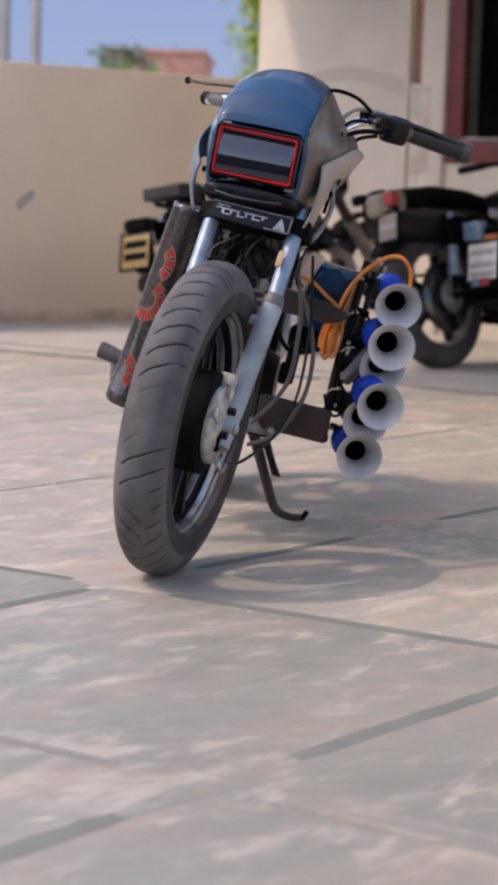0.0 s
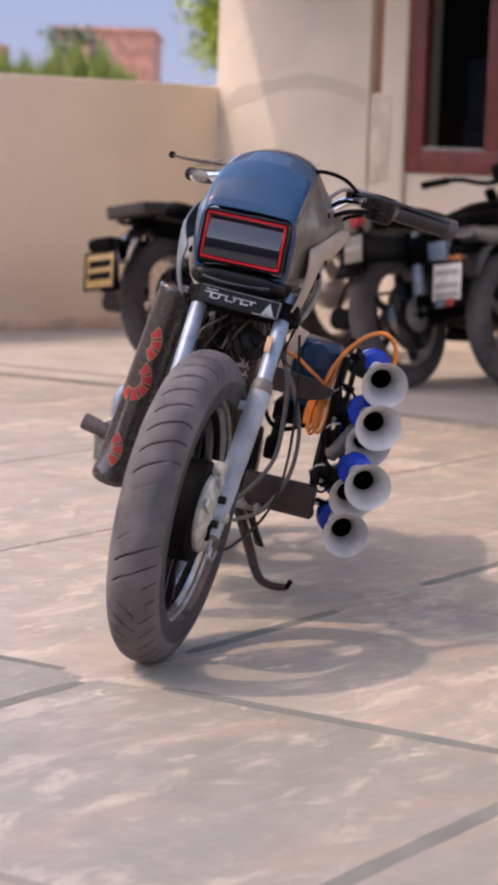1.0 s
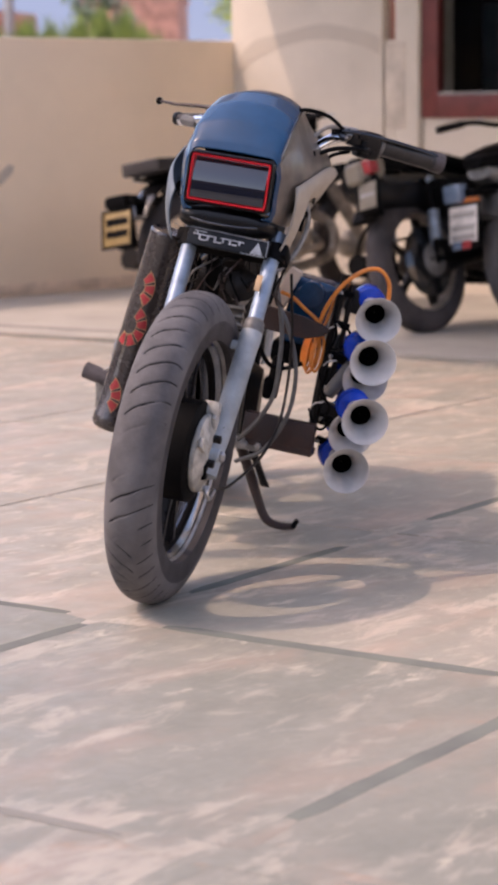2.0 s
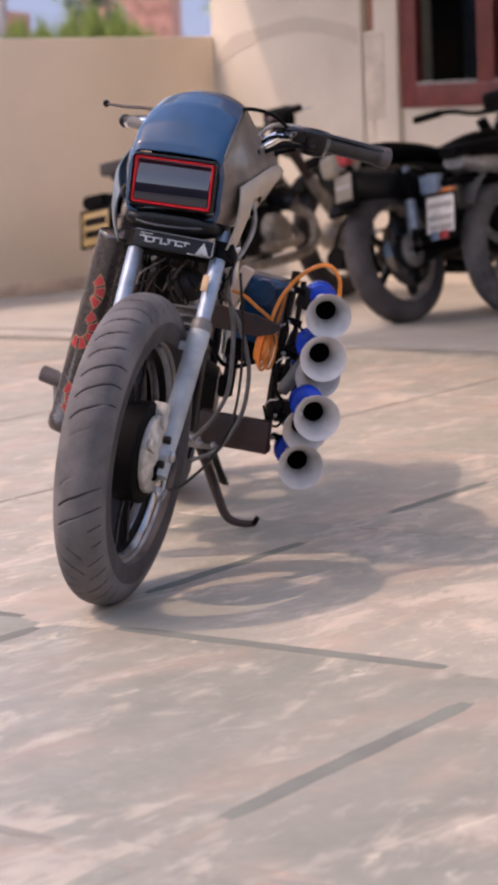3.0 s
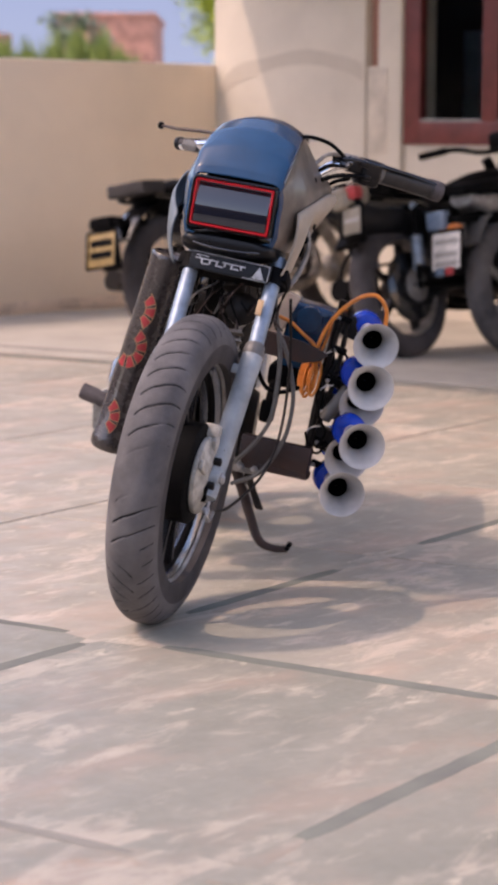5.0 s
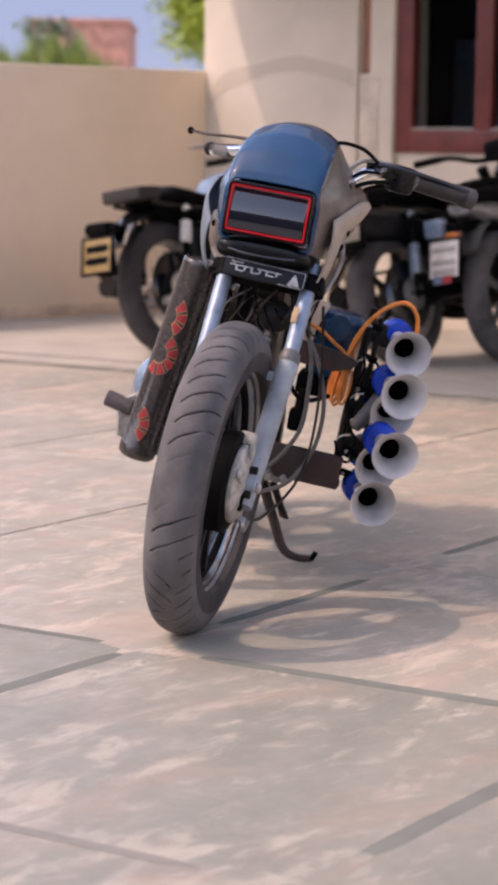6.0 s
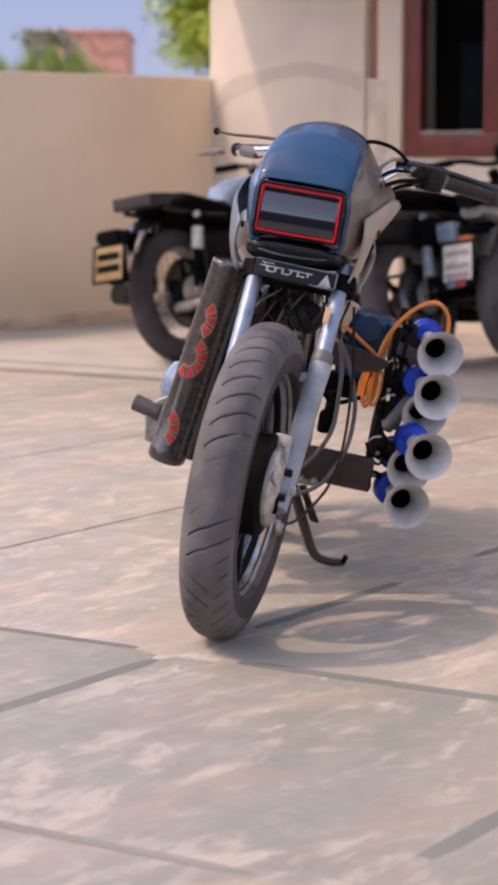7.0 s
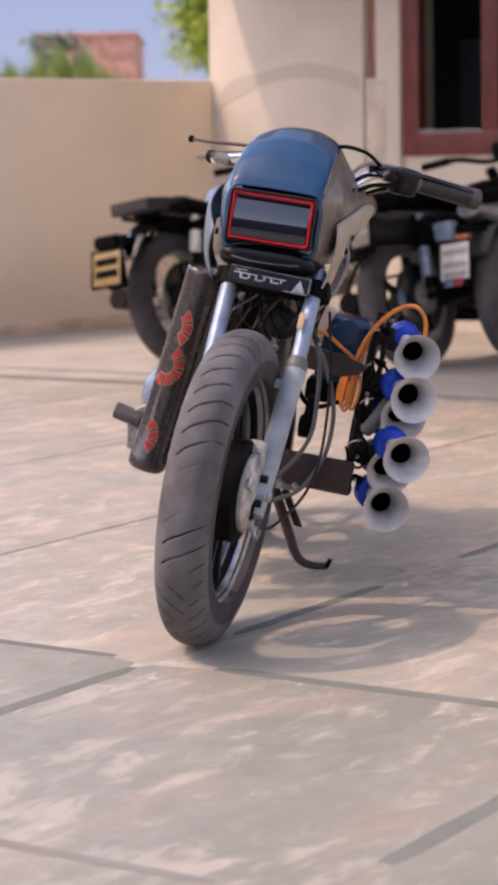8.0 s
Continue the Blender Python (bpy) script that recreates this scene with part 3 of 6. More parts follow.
def tyre_mesh(radius, half, depth, nt, ns, grooves, reach=0.2, cut=0.0028, bead=0.0, wrap=2.05, worn_at=None):
    """A tyre round z with curved grooves cut into its tread; the second material lies in the grooves."""
    th = np.linspace(0, 2 * np.pi, nt, endpoint=False)
    ph = np.linspace(-wrap, wrap, ns)
    T, P = np.meshgrid(th, ph, indexing="ij")
    groove = np.zeros_like(T)
    bald, cross_cut = np.zeros_like(T), np.zeros_like(T)
    if worn_at:
        bald = np.exp(-((T - worn_at) / 0.17) ** 4)
        cross_cut = np.exp(-((T - worn_at - 0.76) / 0.2) ** 4)
    if grooves:
        step = 2 * np.pi / grooves
        for side, shift, low, high, mul in ((1, 0.0, -0.5, 1.15, 1), (-1, 0.5, -0.3 if worn_at else 0.55, 1.05, 1 if worn_at else 2)):
            gap = step * mul
            u = (side * P - low) / (high - low)
            line = reach * (1 if side > 0 else 1.5) * (high - low) / 1.5 * (1 - np.clip(u, 0, 1)) ** 2
            off = np.abs((T - line - shift * step + gap / 2) % gap - gap / 2) * radius
            wide = 0.0024 * (1.0 - 0.35 * np.clip(u, 0, 1))
            on = np.clip(1.5 - off / wide, 0, 1) * (u > 0.0) * (u < 1.0)
            worn = np.clip((1.1 if side > 0 else 0.45) + 1.1 * np.sin(5 * T + 1.3 * P + 0.6) * np.sin(3 * T - 2.0 * P + 2.0), 0, 1)
            if worn_at:
                worn = worn * (1 - bald) * (1 - cross_cut * (P < 0.4)) if side > 0 else cross_cut
            groove = np.maximum(groove, on * worn)
    rr = radius - depth + depth * np.sign(np.cos(P)) * np.abs(np.cos(P)) ** 0.9 - cut * groove
    rr = np.maximum(rr, bead)
    zz = half * np.sign(np.sin(P)) * np.abs(np.sin(P)) ** 0.85
    verts = np.stack([rr * np.cos(T), rr * np.sin(T), zz], -1).reshape(-1, 3)
    i, j = np.meshgrid(np.arange(nt), np.arange(ns - 1), indexing="ij")
    a = i * ns + j
    b = ((i + 1) % nt) * ns + j
    faces = np.stack([a, b, b + 1, a + 1], -1).reshape(-1, 4)
    me = bpy.data.meshes.new("tyre")
    me.from_pydata(verts.tolist(), [], faces.tolist())
    g = groove.reshape(-1)
    # faces inside the cuts take the darker rubber, which paints in their shade
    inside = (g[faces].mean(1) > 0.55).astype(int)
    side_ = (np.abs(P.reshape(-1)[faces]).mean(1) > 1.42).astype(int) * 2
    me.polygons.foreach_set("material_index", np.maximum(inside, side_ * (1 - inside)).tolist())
    return me


def rim_bm(r, half):
    return lathe([(r + 0.012, half), (r + 0.014, half - 0.004), (r - 0.004, half - 0.008), (r - 0.014, half * 0.4), (r - 0.02, 0), (r - 0.014, -half * 0.4), (r - 0.004, -half + 0.008), (r + 0.014, -half + 0.004), (r + 0.012, -half), (r - 0.012, -half + 0.006), (r - 0.03, -half * 0.3), (r - 0.032, 0), (r - 0.03, half * 0.3), (r - 0.012, half - 0.006), (r + 0.012, half)], 72, caps=False)


def spoke_bm(r, ang, w=0.022):
    bm = loft([[(0.03, -w, -0.018), (0.03, w, -0.018), (0.03, w, 0.018), (0.03, -w, 0.018)], [(r * 0.6, -w * 0.6, -0.011), (r * 0.6, w * 0.6, -0.011), (r * 0.6, w * 0.6, 0.011), (r * 0.6, -w * 0.6, 0.011)], [(r - 0.02, -w * 0.9, -0.012), (r - 0.02, w * 0.9, -0.012), (r - 0.02, w * 0.9, 0.012), (r - 0.02, -w * 0.9, 0.012)]])
    bmesh.ops.bevel(bm, geom=list(bm.edges), offset=0.003, segments=2, affect="EDGES")
    bm.transform(Matrix.Rotation(ang, 4, "Z"))
    return bm


# ---- the modified motorcycle in front ----
LEAN = Matrix.Rotation(radians(9.5), 4, "Y")
FRONT = LEAN.copy()
BODY = Matrix.Rotation(radians(4.5), 4, "Z") @ LEAN
REAR = Matrix.Rotation(radians(10), 4, "Z") @ LEAN
bike = thing("motorcycle", "stripped custom motorcycle with blue-black fairing leaning on its side stand", "motorcycle")


def fp(name, bm, material, parent=bike, label="", smooth=40):
    return part(name, bm, M[material], parent, label, smooth, FRONT)


def bp(name, bm, material, parent=bike, label="", smooth=40):
    return part(name, bm, M[material], parent, label, smooth, BODY)


def rp(name, bm, material, parent=bike, label="", smooth=40):
    return part(name, bm, M[material], parent, label, smooth, REAR)


WR = 0.314
AXLE = Matrix.Translation((0, 0.012, WR)) @ TO_X
STEER = Matrix.Rotation(radians(-2.0), 4, "Z") @ LEAN
wheel = part("front_wheel", rim_bm(0.232, 0.028), M["black_matt"], bike, "black alloy front wheel rim with a bright lip", 30, STEER @ AXLE)
tm = tyre_mesh(WR, 0.052, 0.062, 1500, 131, 46, 0.13, bead=0.2235, wrap=2.5, worn_at=4.6)
tm.transform(STEER @ AXLE)
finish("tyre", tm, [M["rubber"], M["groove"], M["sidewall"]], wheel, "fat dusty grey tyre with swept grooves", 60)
for ang in (0.0 - 0.2, 0.2, math.pi - 0.2, math.pi + 0.2):
    part("spoke", spoke_bm(0.222, ang, 0.014), M["black_satin"], wheel, "", 40, STEER @ AXLE)
part("hub", lathe([(0.03, -0.06), (0.05, -0.055), (0.05, -0.03), (0.04, -0.02), (0.04, 0.02), (0.05, 0.03), (0.05, 0.055), (0.03, 0.06)], 32), M["steel"], wheel, "", 40, STEER @ AXLE)
part("rim_lip", lathe([(0.2275, 0.0275), (0.2275, 0.032), (0.2255, 0.0333), (0.2215, 0.0318), (0.2195, 0.029), (0.2195, 0.0265), (0.2275, 0.0275)], 96, caps=False), M["steel"], wheel, "dull bright rim lip", 40, STEER @ AXLE)
part("rim_barrel", lathe([(0.2365, 0.028), (0.2195, 0.0245), (0.2055, 0.01), (0.1985, -0.002), (0.197, -0.014), (0.1985, -0.014), (0.2, -0.001), (0.2065, 0.0105), (0.221, 0.023), (0.2365, 0.026), (0.2365, 0.028)], 96, caps=False), M["rim_dark"], wheel, "dark polished rim barrel", 40, STEER @ AXLE)
part("brake_drum", lathe([(0.06, -0.04), (0.098, -0.03), (0.102, 0.0), (0.102, 0.044), (0.096, 0.048), (0.06, 0.05)], 56), M["black_matt"], wheel, "black brake drum", 40, STEER @ AXLE)

# fork legs
for side, name in ((1, "fork_leg"), (-1, "fork_leg")):
    x = 0.088 * side
    off = 0.0 if side > 0 else -0.004
    lo, mid, hi = Vector((x * 0.86, -0.005, 0.283)), Vector((x, 0.15, 0.55) if side > 0 else (x * 0.97, 0.1, 0.464)), Vector((x * 1.0, 0.262, 0.742))
    m, length = aim(lo, mid)
    leg = lathe([(0.012, -0.012), (0.0185, -0.01), (0.0195, 0.03), (0.021, 0.07), (0.0215, length * 0.55), (0.0213, length * 0.85), (0.0222, length * 0.9), (0.0224, length - 0.004), (0.0208, length)], 28, m)
    leg = join(leg, lathe([(0.014, -0.024), (0.016, -0.022), (0.016, 0.022), (0.014, 0.024)], 20, Matrix.Translation((lo.x * 0.9, 0.004, 0.314)) @ TO_X))
    lg = fp(name, leg, "alu", bike, "dull grey aluminium fork slider")
    fp("dust_seal", lathe([(0.0216, -0.003), (0.0222, 0.0), (0.0222, 0.01), (0.0205, 0.014), (0.0208, 0.02), (0.0168, 0.025)], 28, aim(mid, hi)[0]), "hose", lg, "grey rubber dust seal")
    fp("fork_tube", rod(mid, hi, 0.016, seg=28), "tube_chrome", lg, "polished fork tube")
    fp("fork_lug", box(0.03, 0.02, 0.018, tuple(mid - Vector((0.02 * side, 0.02, 0.03))), 0.004), "alu", lg)
    if side > 0:
        fp("reflector_mark", box(0.012, 0.004, 0.035, (x - 0.008, 0.176, 0.645), 0.001, (-30, 0, 0)), "gold", lg, "yellowed sticker on the tube")
fp("lower_yoke", join(box(0.235, 0.06, 0.03, (0, 0.255, 0.70), 0.008, (-30, 0, 0)), lathe([(0.026, -0.018), (0.026, 0.018)], 24, Matrix.Translation((0.088, 0.245, 0.70)) @ Matrix.Rotation(radians(-30), 4, "X")), lathe([(0.026, -0.018), (0.026, 0.018)], 24, Matrix.Translation((-0.088, 0.245, 0.70)) @ Matrix.Rotation(radians(-30), 4, "X"))), "black_matt", bike)
fp("upper_yoke", box(0.24, 0.07, 0.025, (0, 0.38, 0.89), 0.008, (-30, 0, 0)), "black_matt", bike)
fp("steering_stem", rod((0, 0.28, 0.66), (0, 0.42, 0.9), 0.024), "black_grease", bike)

# brake caliper on the leg
cal = part("brake_plate", join(lathe([(0.077, 0.05), (0.079, 0.053), (0.078, 0.06), (0.071, 0.064), (0.058, 0.066), (0.05, 0.072), (0.026, 0.074), (0.01, 0.074)], 56), box(0.05, 0.03, 0.012, (-0.055, 0.015, 0.068), 0.005, (0, 0, 20)), box(0.06, 0.022, 0.01, (-0.02, -0.045, 0.068), 0.004, (0, 0, 60)), box(0.02, 0.07, 0.012, (0.045, 0.03, 0.068), 0.005)), M["caliper"], bike, "pale cast drum brake plate with bolts and an arm", 40, STEER @ AXLE)
fp("anchor_lug", box(0.035, 0.045, 0.03, (0.056, 0.04, 0.395), 0.008, (-30, 0, 0)), "caliper", cal)
for q in ((0.082, 0.03, 0.365), (0.082, 0.01, 0.345), (0.08, -0.015, 0.3), (0.082, 0.035, 0.335)):
    fp("bolt", lathe([(0.009, -0.008), (0.009, 0.006), (0.006, 0.008)], 6, Matrix.Translation(q) @ TO_X), "black_grease", cal)
fp("brake_arm", join(tube([(0.078, -0.02, 0.255), (0.085, -0.03, 0.24), (0.082, 0.01, 0.225), (0.08, 0.05, 0.235)], 0.0045, 8, 4), lathe([(0.007, -0.007), (0.007, 0.007)], 16, Matrix.Translation((0.08, -0.02, 0.25)) @ TO_X)), "steel", cal, "brake arm at the foot of the plate")
fp("brake_cable", tube([(0.08, 0.05, 0.235), (0.1, 0.12, 0.24), (0.13, 0.25, 0.29), (0.13, 0.38, 0.36), (0.12, 0.42, 0.5), (0.1, 0.4, 0.65)], 0.0032, 8, 6), "black_grease", cal, "brake cable")
fp("axle_nut", lathe([(0.012, 0), (0.012, 0.012), (0.008, 0.016)], 6, Matrix.Translation((0.086, 0.004, 0.314)) @ TO_X), "steel", bike)
fp("axle_clip", box(0.03, 0.02, 0.035, (0.062, -0.02, 0.285), 0.006, (20, 0, 0)), "black_matt", bike)

# fairing: rounded shell lofted back from the lamp
CX = -0.012


def shell_ring(y, wt, zt, wm, zm, wb, zb, crown):
    half = [(wb * 0.75, zb - 0.006), (wb, zb + 0.012), (wm * 0.99, zb + (zm - zb) * 0.5), (wm, zm), (wt + (wm - wt) * 0.45, zm + (zt - zm) * 0.55), (wt + 0.006, zt - 0.012), (wt - 0.006, zt), (wt * 0.6, zt + crown * 0.62), (wt * 0.25, zt + crown * 0.94)]
    pts = [(CX + x, y, z) for x, z in half]
    return pts + [(CX - x, y, z) for x, z in reversed(half)]


SHELL = [(0.192, 0.086, 0.893, 0.093, 0.855, 0.092, 0.775, 0.003), (0.20, 0.09, 0.908, 0.1, 0.862, 0.098, 0.768, 0.006), (0.235, 0.092, 0.945, 0.114, 0.872, 0.104, 0.762, 0.014), (0.29, 0.09, 0.975, 0.128, 0.88, 0.112, 0.757, 0.02), (0.35, 0.086, 0.995, 0.138, 0.885, 0.118, 0.757, 0.022), (0.41, 0.078, 1.0, 0.146, 0.89, 0.12, 0.765, 0.02), (0.45, 0.068, 0.992, 0.15, 0.892, 0.12, 0.78, 0.016)]
rows_ = []
for a, b in zip(SHELL, SHELL[1:]):
    for k in range(6):
        rows_.append([p + (q - p) * k / 6 for p, q in zip(a, b)])
rows_.append(list(SHELL[-1]))


def fine_ring(pts, steps=4):
    """The same closed ring with its corners rounded."""
    n, out = len(pts), []
    for i in range(n):
        p0, p1, p2, p3 = (Vector(pts[(i + d) % n]) for d in (-1, 0, 1, 2))
        for k in range(steps):
            t = k / steps
            out.append(0.5 * (2 * p1 + (p2 - p0) * t + (2 * p0 - 5 * p1 + 4 * p2 - p3) * t * t + (3 * p1 - p0 - 3 * p2 + p3) * t**3))
    return out


rings_ = [fine_ring(shell_ring(*r)) for r in rows_]
shell = loft(rings_, caps=False)
shell.faces.ensure_lookup_table()
for ring in range(len(rows_) - 1):
    for k in range(72):
        if k < 21 and rows_[ring][0] > 0.199 or rows_[ring][0] > 0.425:
            shell.faces[ring * 72 + k].material_index = 1
fairing = fp("fairing", shell, "paint_blue", bike, "glossy blue-black headlamp fairing", 50)
fairing.data.materials.append(M["taupe_gloss"])
sol = fairing.modifiers.new("thick", "SOLIDIFY")
sol.thickness = 0.004
fp("paint_seam", tube([tuple(r[21] + Vector((0.0006, 0, 0.0003))) for r in rings_[6::5]], 0.0022, 6, 3), "black_gloss", fairing, "dark seam along the blue paint")
# curved side panels sweeping back to a pointed tip
for s in (1, -1):
    bm = bmesh.new()
    nu, nv = 26, 8
    g = []
    for i in range(nu + 1):
        u = i / nu
        e_ = min(1.0, max(0.0, (u - 0.22) / 0.2))
        zb = 0.697 + 0.092 * e_ * e_ * (3 - 2 * e_) + 0.035 * u
        zt = (0.842 if s > 0 else 0.80) + (0.032 if s > 0 else 0.072) * min(1, u * 1.4) + 0.012 * u
        cut_ = 1 - math.sqrt(max(0.0, 1 - (max(0.0, u - 0.78) / 0.22) ** 2))
        zb, zt = zb + (zt - zb) * 0.75 * cut_, zt - (zt - zb) * 0.22 * cut_
        row = []
        for j in range(nv + 1):
            v = j / nv
            z = zb + (zt - zb) * v
            x = 0.113 + 0.036 * u + 0.014 * math.sin(math.pi * v * 0.85) + 0.008 * v
            x += 0.017 * math.sin(math.pi * min(1, u * 1.3)) if s < 0 else 0.0
            row.append(bm.verts.new((CX + s * x, 0.225 + 0.215 * u + 0.02 * v, z)))
        g.append(row)
    for i in range(nu):
        for j in range(nv):
            bm.faces.new((g[i][j], g[i + 1][j], g[i + 1][j + 1], g[i][j + 1]))
    ck = fp("side_panel", bm, "taupe" if s > 0 else "cheek_grey", fairing, "taupe primer side panel with fixing holes" if s > 0 else "glossy blue-grey side panel")
    so = ck.modifiers.new("thick", "SOLIDIFY")
    so.thickness = 0.004
    fp("panel_hole", lathe([(0.011, 0), (0.011, 0.002), (0.002, 0.0025)], 14, Matrix.Translation((CX + s * 0.139, 0.375, 0.815)) @ Matrix.Rotation(radians(90 * s), 4, "Y")), "black_matt", fairing, "dark fixing hole")
    fp("panel_screw", lathe([(0.007, 0), (0.007, 0.004), (0.004, 0.006)], 12, Matrix.Translation((CX + s * 0.135, 0.33, 0.785)) @ Matrix.Rotation(radians(90 * s), 4, "Y")), "black_matt", fairing)


def ring_bm(w, h, t, depth, at, bev=0.004):
    out = []
    for sx, sy, px, pz in ((w + 2 * t, t, 0, h / 2 + t / 2), (w + 2 * t, t, 0, -h / 2 - t / 2), (t, h, w / 2 + t / 2, 0), (t, h, -w / 2 - t / 2, 0)):
        out.append(box(sx, depth, sy, (at[0] + px, at[1], at[2] + pz), min(bev, t / 3)))
    return join(*out)


def rounded_ring(w, h, t, depth, at, rad, lip=0.004):
    """A rounded rectangular ring facing -y; w and h are its opening."""

    def loop(ww, hh, r, y):
        out = []
        for cx_, cz_, a0 in ((1, 1, 0), (-1, 1, 90), (-1, -1, 180), (1, -1, 270)):
            for k in range(6):
                a = radians(a0 + 18 * k)
                out.append((at[0] + cx_ * (ww / 2 - r) + r * math.cos(a), at[1] + y, at[2] + cz_ * (hh / 2 - r) + r * math.sin(a)))
        return out

    return loft([loop(w, h, rad * 0.5, depth / 2), loop(w, h, rad * 0.5, -depth / 2 + lip), loop(w + lip, h + lip, rad * 0.6, -depth / 2), loop(w + 2 * t - lip, h + 2 * t - lip, rad, -depth / 2), loop(w + 2 * t, h + 2 * t, rad, -depth / 2 + lip), loop(w + 2 * t, h + 2 * t, rad, depth / 2)], False)


lamp = fp("headlamp", rounded_ring(0.168, 0.096, 0.005, 0.03, (CX, 0.188, 0.836), 0.010), "black_satin", bike, "wide rectangular headlamp with a thin red rim")
fp("red_rim", rounded_ring(0.1515, 0.0805, 0.0095, 0.016, (CX, 0.183, 0.836), 0.006, 0.006), "red_gloss", lamp, "thin red rim")
lens = bmesh.new()
nx, nz = 14, 14
grid = [[lens.verts.new((CX + (i / nx - 0.5) * 0.152, 0.1705 + 0.004 * (j / nz) + 0.0165 * (j / nz) ** 2.5 + 0.0057 * (1 - j / nz) ** 2 - 0.0012 * (1 - (2 * i / nx - 1) ** 2), 0.836 + (j / nz - 0.5) * 0.081)) for j in range(nz + 1)] for i in range(nx + 1)]
for i in range(nx):
    for j in range(nz):
        lens.faces.new((grid[i][j], grid[i + 1][j], grid[i + 1][j + 1], grid[i][j + 1]))
fp("lens", lens, "lens", lamp, "dark smoked lens")
fp("lamp_bucket", box(0.16, 0.10, 0.09, (CX, 0.245, 0.836), 0.015), "black_matt", lamp)
# black beak and grille under the lamp
beak = loft([[(CX + w * math.copysign(abs(math.cos(a)) ** 0.5, math.cos(a)), y, z + h * math.copysign(abs(math.sin(a)) ** 0.8, math.sin(a))) for a in [2 * math.pi * k / 28 for k in range(28)]] for y, w, z, h in ((0.184, 0.06, 0.757, 0.006), (0.186, 0.082, 0.757, 0.013), (0.196, 0.093, 0.757, 0.019), (0.22, 0.102, 0.752, 0.026), (0.3, 0.104, 0.748, 0.026))])
fp("beak", beak, "black_satin", fairing, "black gloss lip under the lamp")
fp("lip_groove", tube([(CX - 0.07, 0.187, 0.752), (CX - 0.03, 0.181, 0.748), (CX + 0.03, 0.181, 0.748), (CX + 0.07, 0.187, 0.752)], 0.003, 8, 4), "black_gloss", fairing, "thin ridge along the lip")

# name plate with unreadable script and a warning triangle
NP = pose(0.0, 0.203, 0.713, -14, 2, 0)


def np_(bm):
    bm.transform(NP)
    return bm


tag = fp("name_plate", np_(box(0.172, 0.006, 0.038, (0, 0, 0), 0.003)), "black_satin", bike, "small black plate with white script and a warning triangle")
for x, z, w, h in ((-0.05, 0.007, 0.05, 0.0026), (-0.06, -0.001, 0.004, 0.014), (-0.052, -0.007, 0.014, 0.003), (-0.043, 0.0, 0.004, 0.013), (-0.028, -0.001, 0.004, 0.015), (-0.02, -0.006, 0.013, 0.003), (-0.011, 0.001, 0.004, 0.011), (0.004, 0.0, 0.004, 0.014), (0.013, -0.004, 0.012, 0.003), (0.024, 0.002, 0.004, 0.01), (0.008, 0.008, 0.05, 0.0026), (-0.06, 0.016, 0.026, 0.0022), (-0.066, 0.012, 0.003, 0.006)):
    fp("script_bar", np_(box(w, 0.002, h if h < 0.004 else 0.68 * h, (x, -0.0042, 0.72 * z - 0.001), 0.0008)), "white_mark", tag, "white script bar")
fp("triangle", np_(plate([(0.049, -0.0135), (0.075, -0.0135), (0.062, 0.011)], 0.002, Matrix.Translation((0, -0.0042, 0)))), "white_mark", tag, "white warning triangle")
fp("plate_rim", np_(join(box(0.166, 0.002, 0.0013, (0, -0.0042, 0.0165), 0.0004), box(0.0013, 0.002, 0.03, (0.0825, -0.0042, 0.0005), 0.0004), box(0.05, 0.002, 0.0012, (0.055, -0.0042, -0.016), 0.0004))), "white_mark", tag)

# handlebar
bar = fp("handlebar", tube([(-0.22, 0.53, 0.925), (-0.16, 0.485, 0.935), (-0.1, 0.43, 0.945), (-0.05, 0.405, 0.93), (0.05, 0.405, 0.9), (0.085, 0.405, 0.896), (0.115, 0.425, 0.925), (0.14, 0.45, 0.945), (0.17, 0.475, 0.948), (0.21, 0.50, 0.942)], 0.0122, 14), "chrome", bike, "chromed handlebar")
fp("grip", join(rod((0.2, 0.5, 0.944), (0.332, 0.586, 0.922), 0.0205, seg=24), rod((0.322, 0.58, 0.924), (0.344, 0.594, 0.92), 0.022, seg=24)), "grip_rubber", bar, "black rubber grip")
fp("throttle_tube", rod((-0.14, 0.48, 0.94), (-0.226, 0.533, 0.927), 0.012, seg=24), "rubber_dark", bar, "bare grey throttle tube")
fp("tube_end", rod((-0.222, 0.53, 0.928), (-0.232, 0.537, 0.926), 0.0145, seg=24), "black_satin", bar, "dark end ring")
sw = fp("switch_housing", join(box(0.05, 0.055, 0.058, (0.2, 0.495, 0.938), 0.014, (0, 6, 32), 3), box(0.03, 0.045, 0.036, (0.172, 0.47, 0.95), 0.01, (0, 6, 32)), box(0.022, 0.012, 0.014, (0.196, 0.46, 0.955), 0.003, (0, 6, 32)), box(0.016, 0.012, 0.012, (0.205, 0.466, 0.928), 0.003, (0, 6, 32))), "black_satin", bar, "black switch housing")
fp("switch_button", lathe([(0.0155, 0), (0.0155, 0.012), (0.011, 0.015), (0.002, 0.012)], 22, Matrix.Translation((0.16, 0.455, 0.952)) @ Matrix.Rotation(radians(75), 4, "X")), "black_gloss", sw)
fp("clamp_ring", lathe([(0.0215, -0.006), (0.023, -0.004), (0.023, 0.004), (0.0215, 0.006)], 24, aim((0.222, 0.5145, 0.9404), (0.332, 0.586, 0.922))[0]), "hose", sw, "dull clamp ring")
fp("cable_sleeve", tube([(0.09, 0.405, 0.925), (0.12, 0.42, 0.962), (0.15, 0.44, 0.968), (0.18, 0.462, 0.966)], 0.0045, 8, 5), "sleeve_grey", sw, "pale cable sleeve")
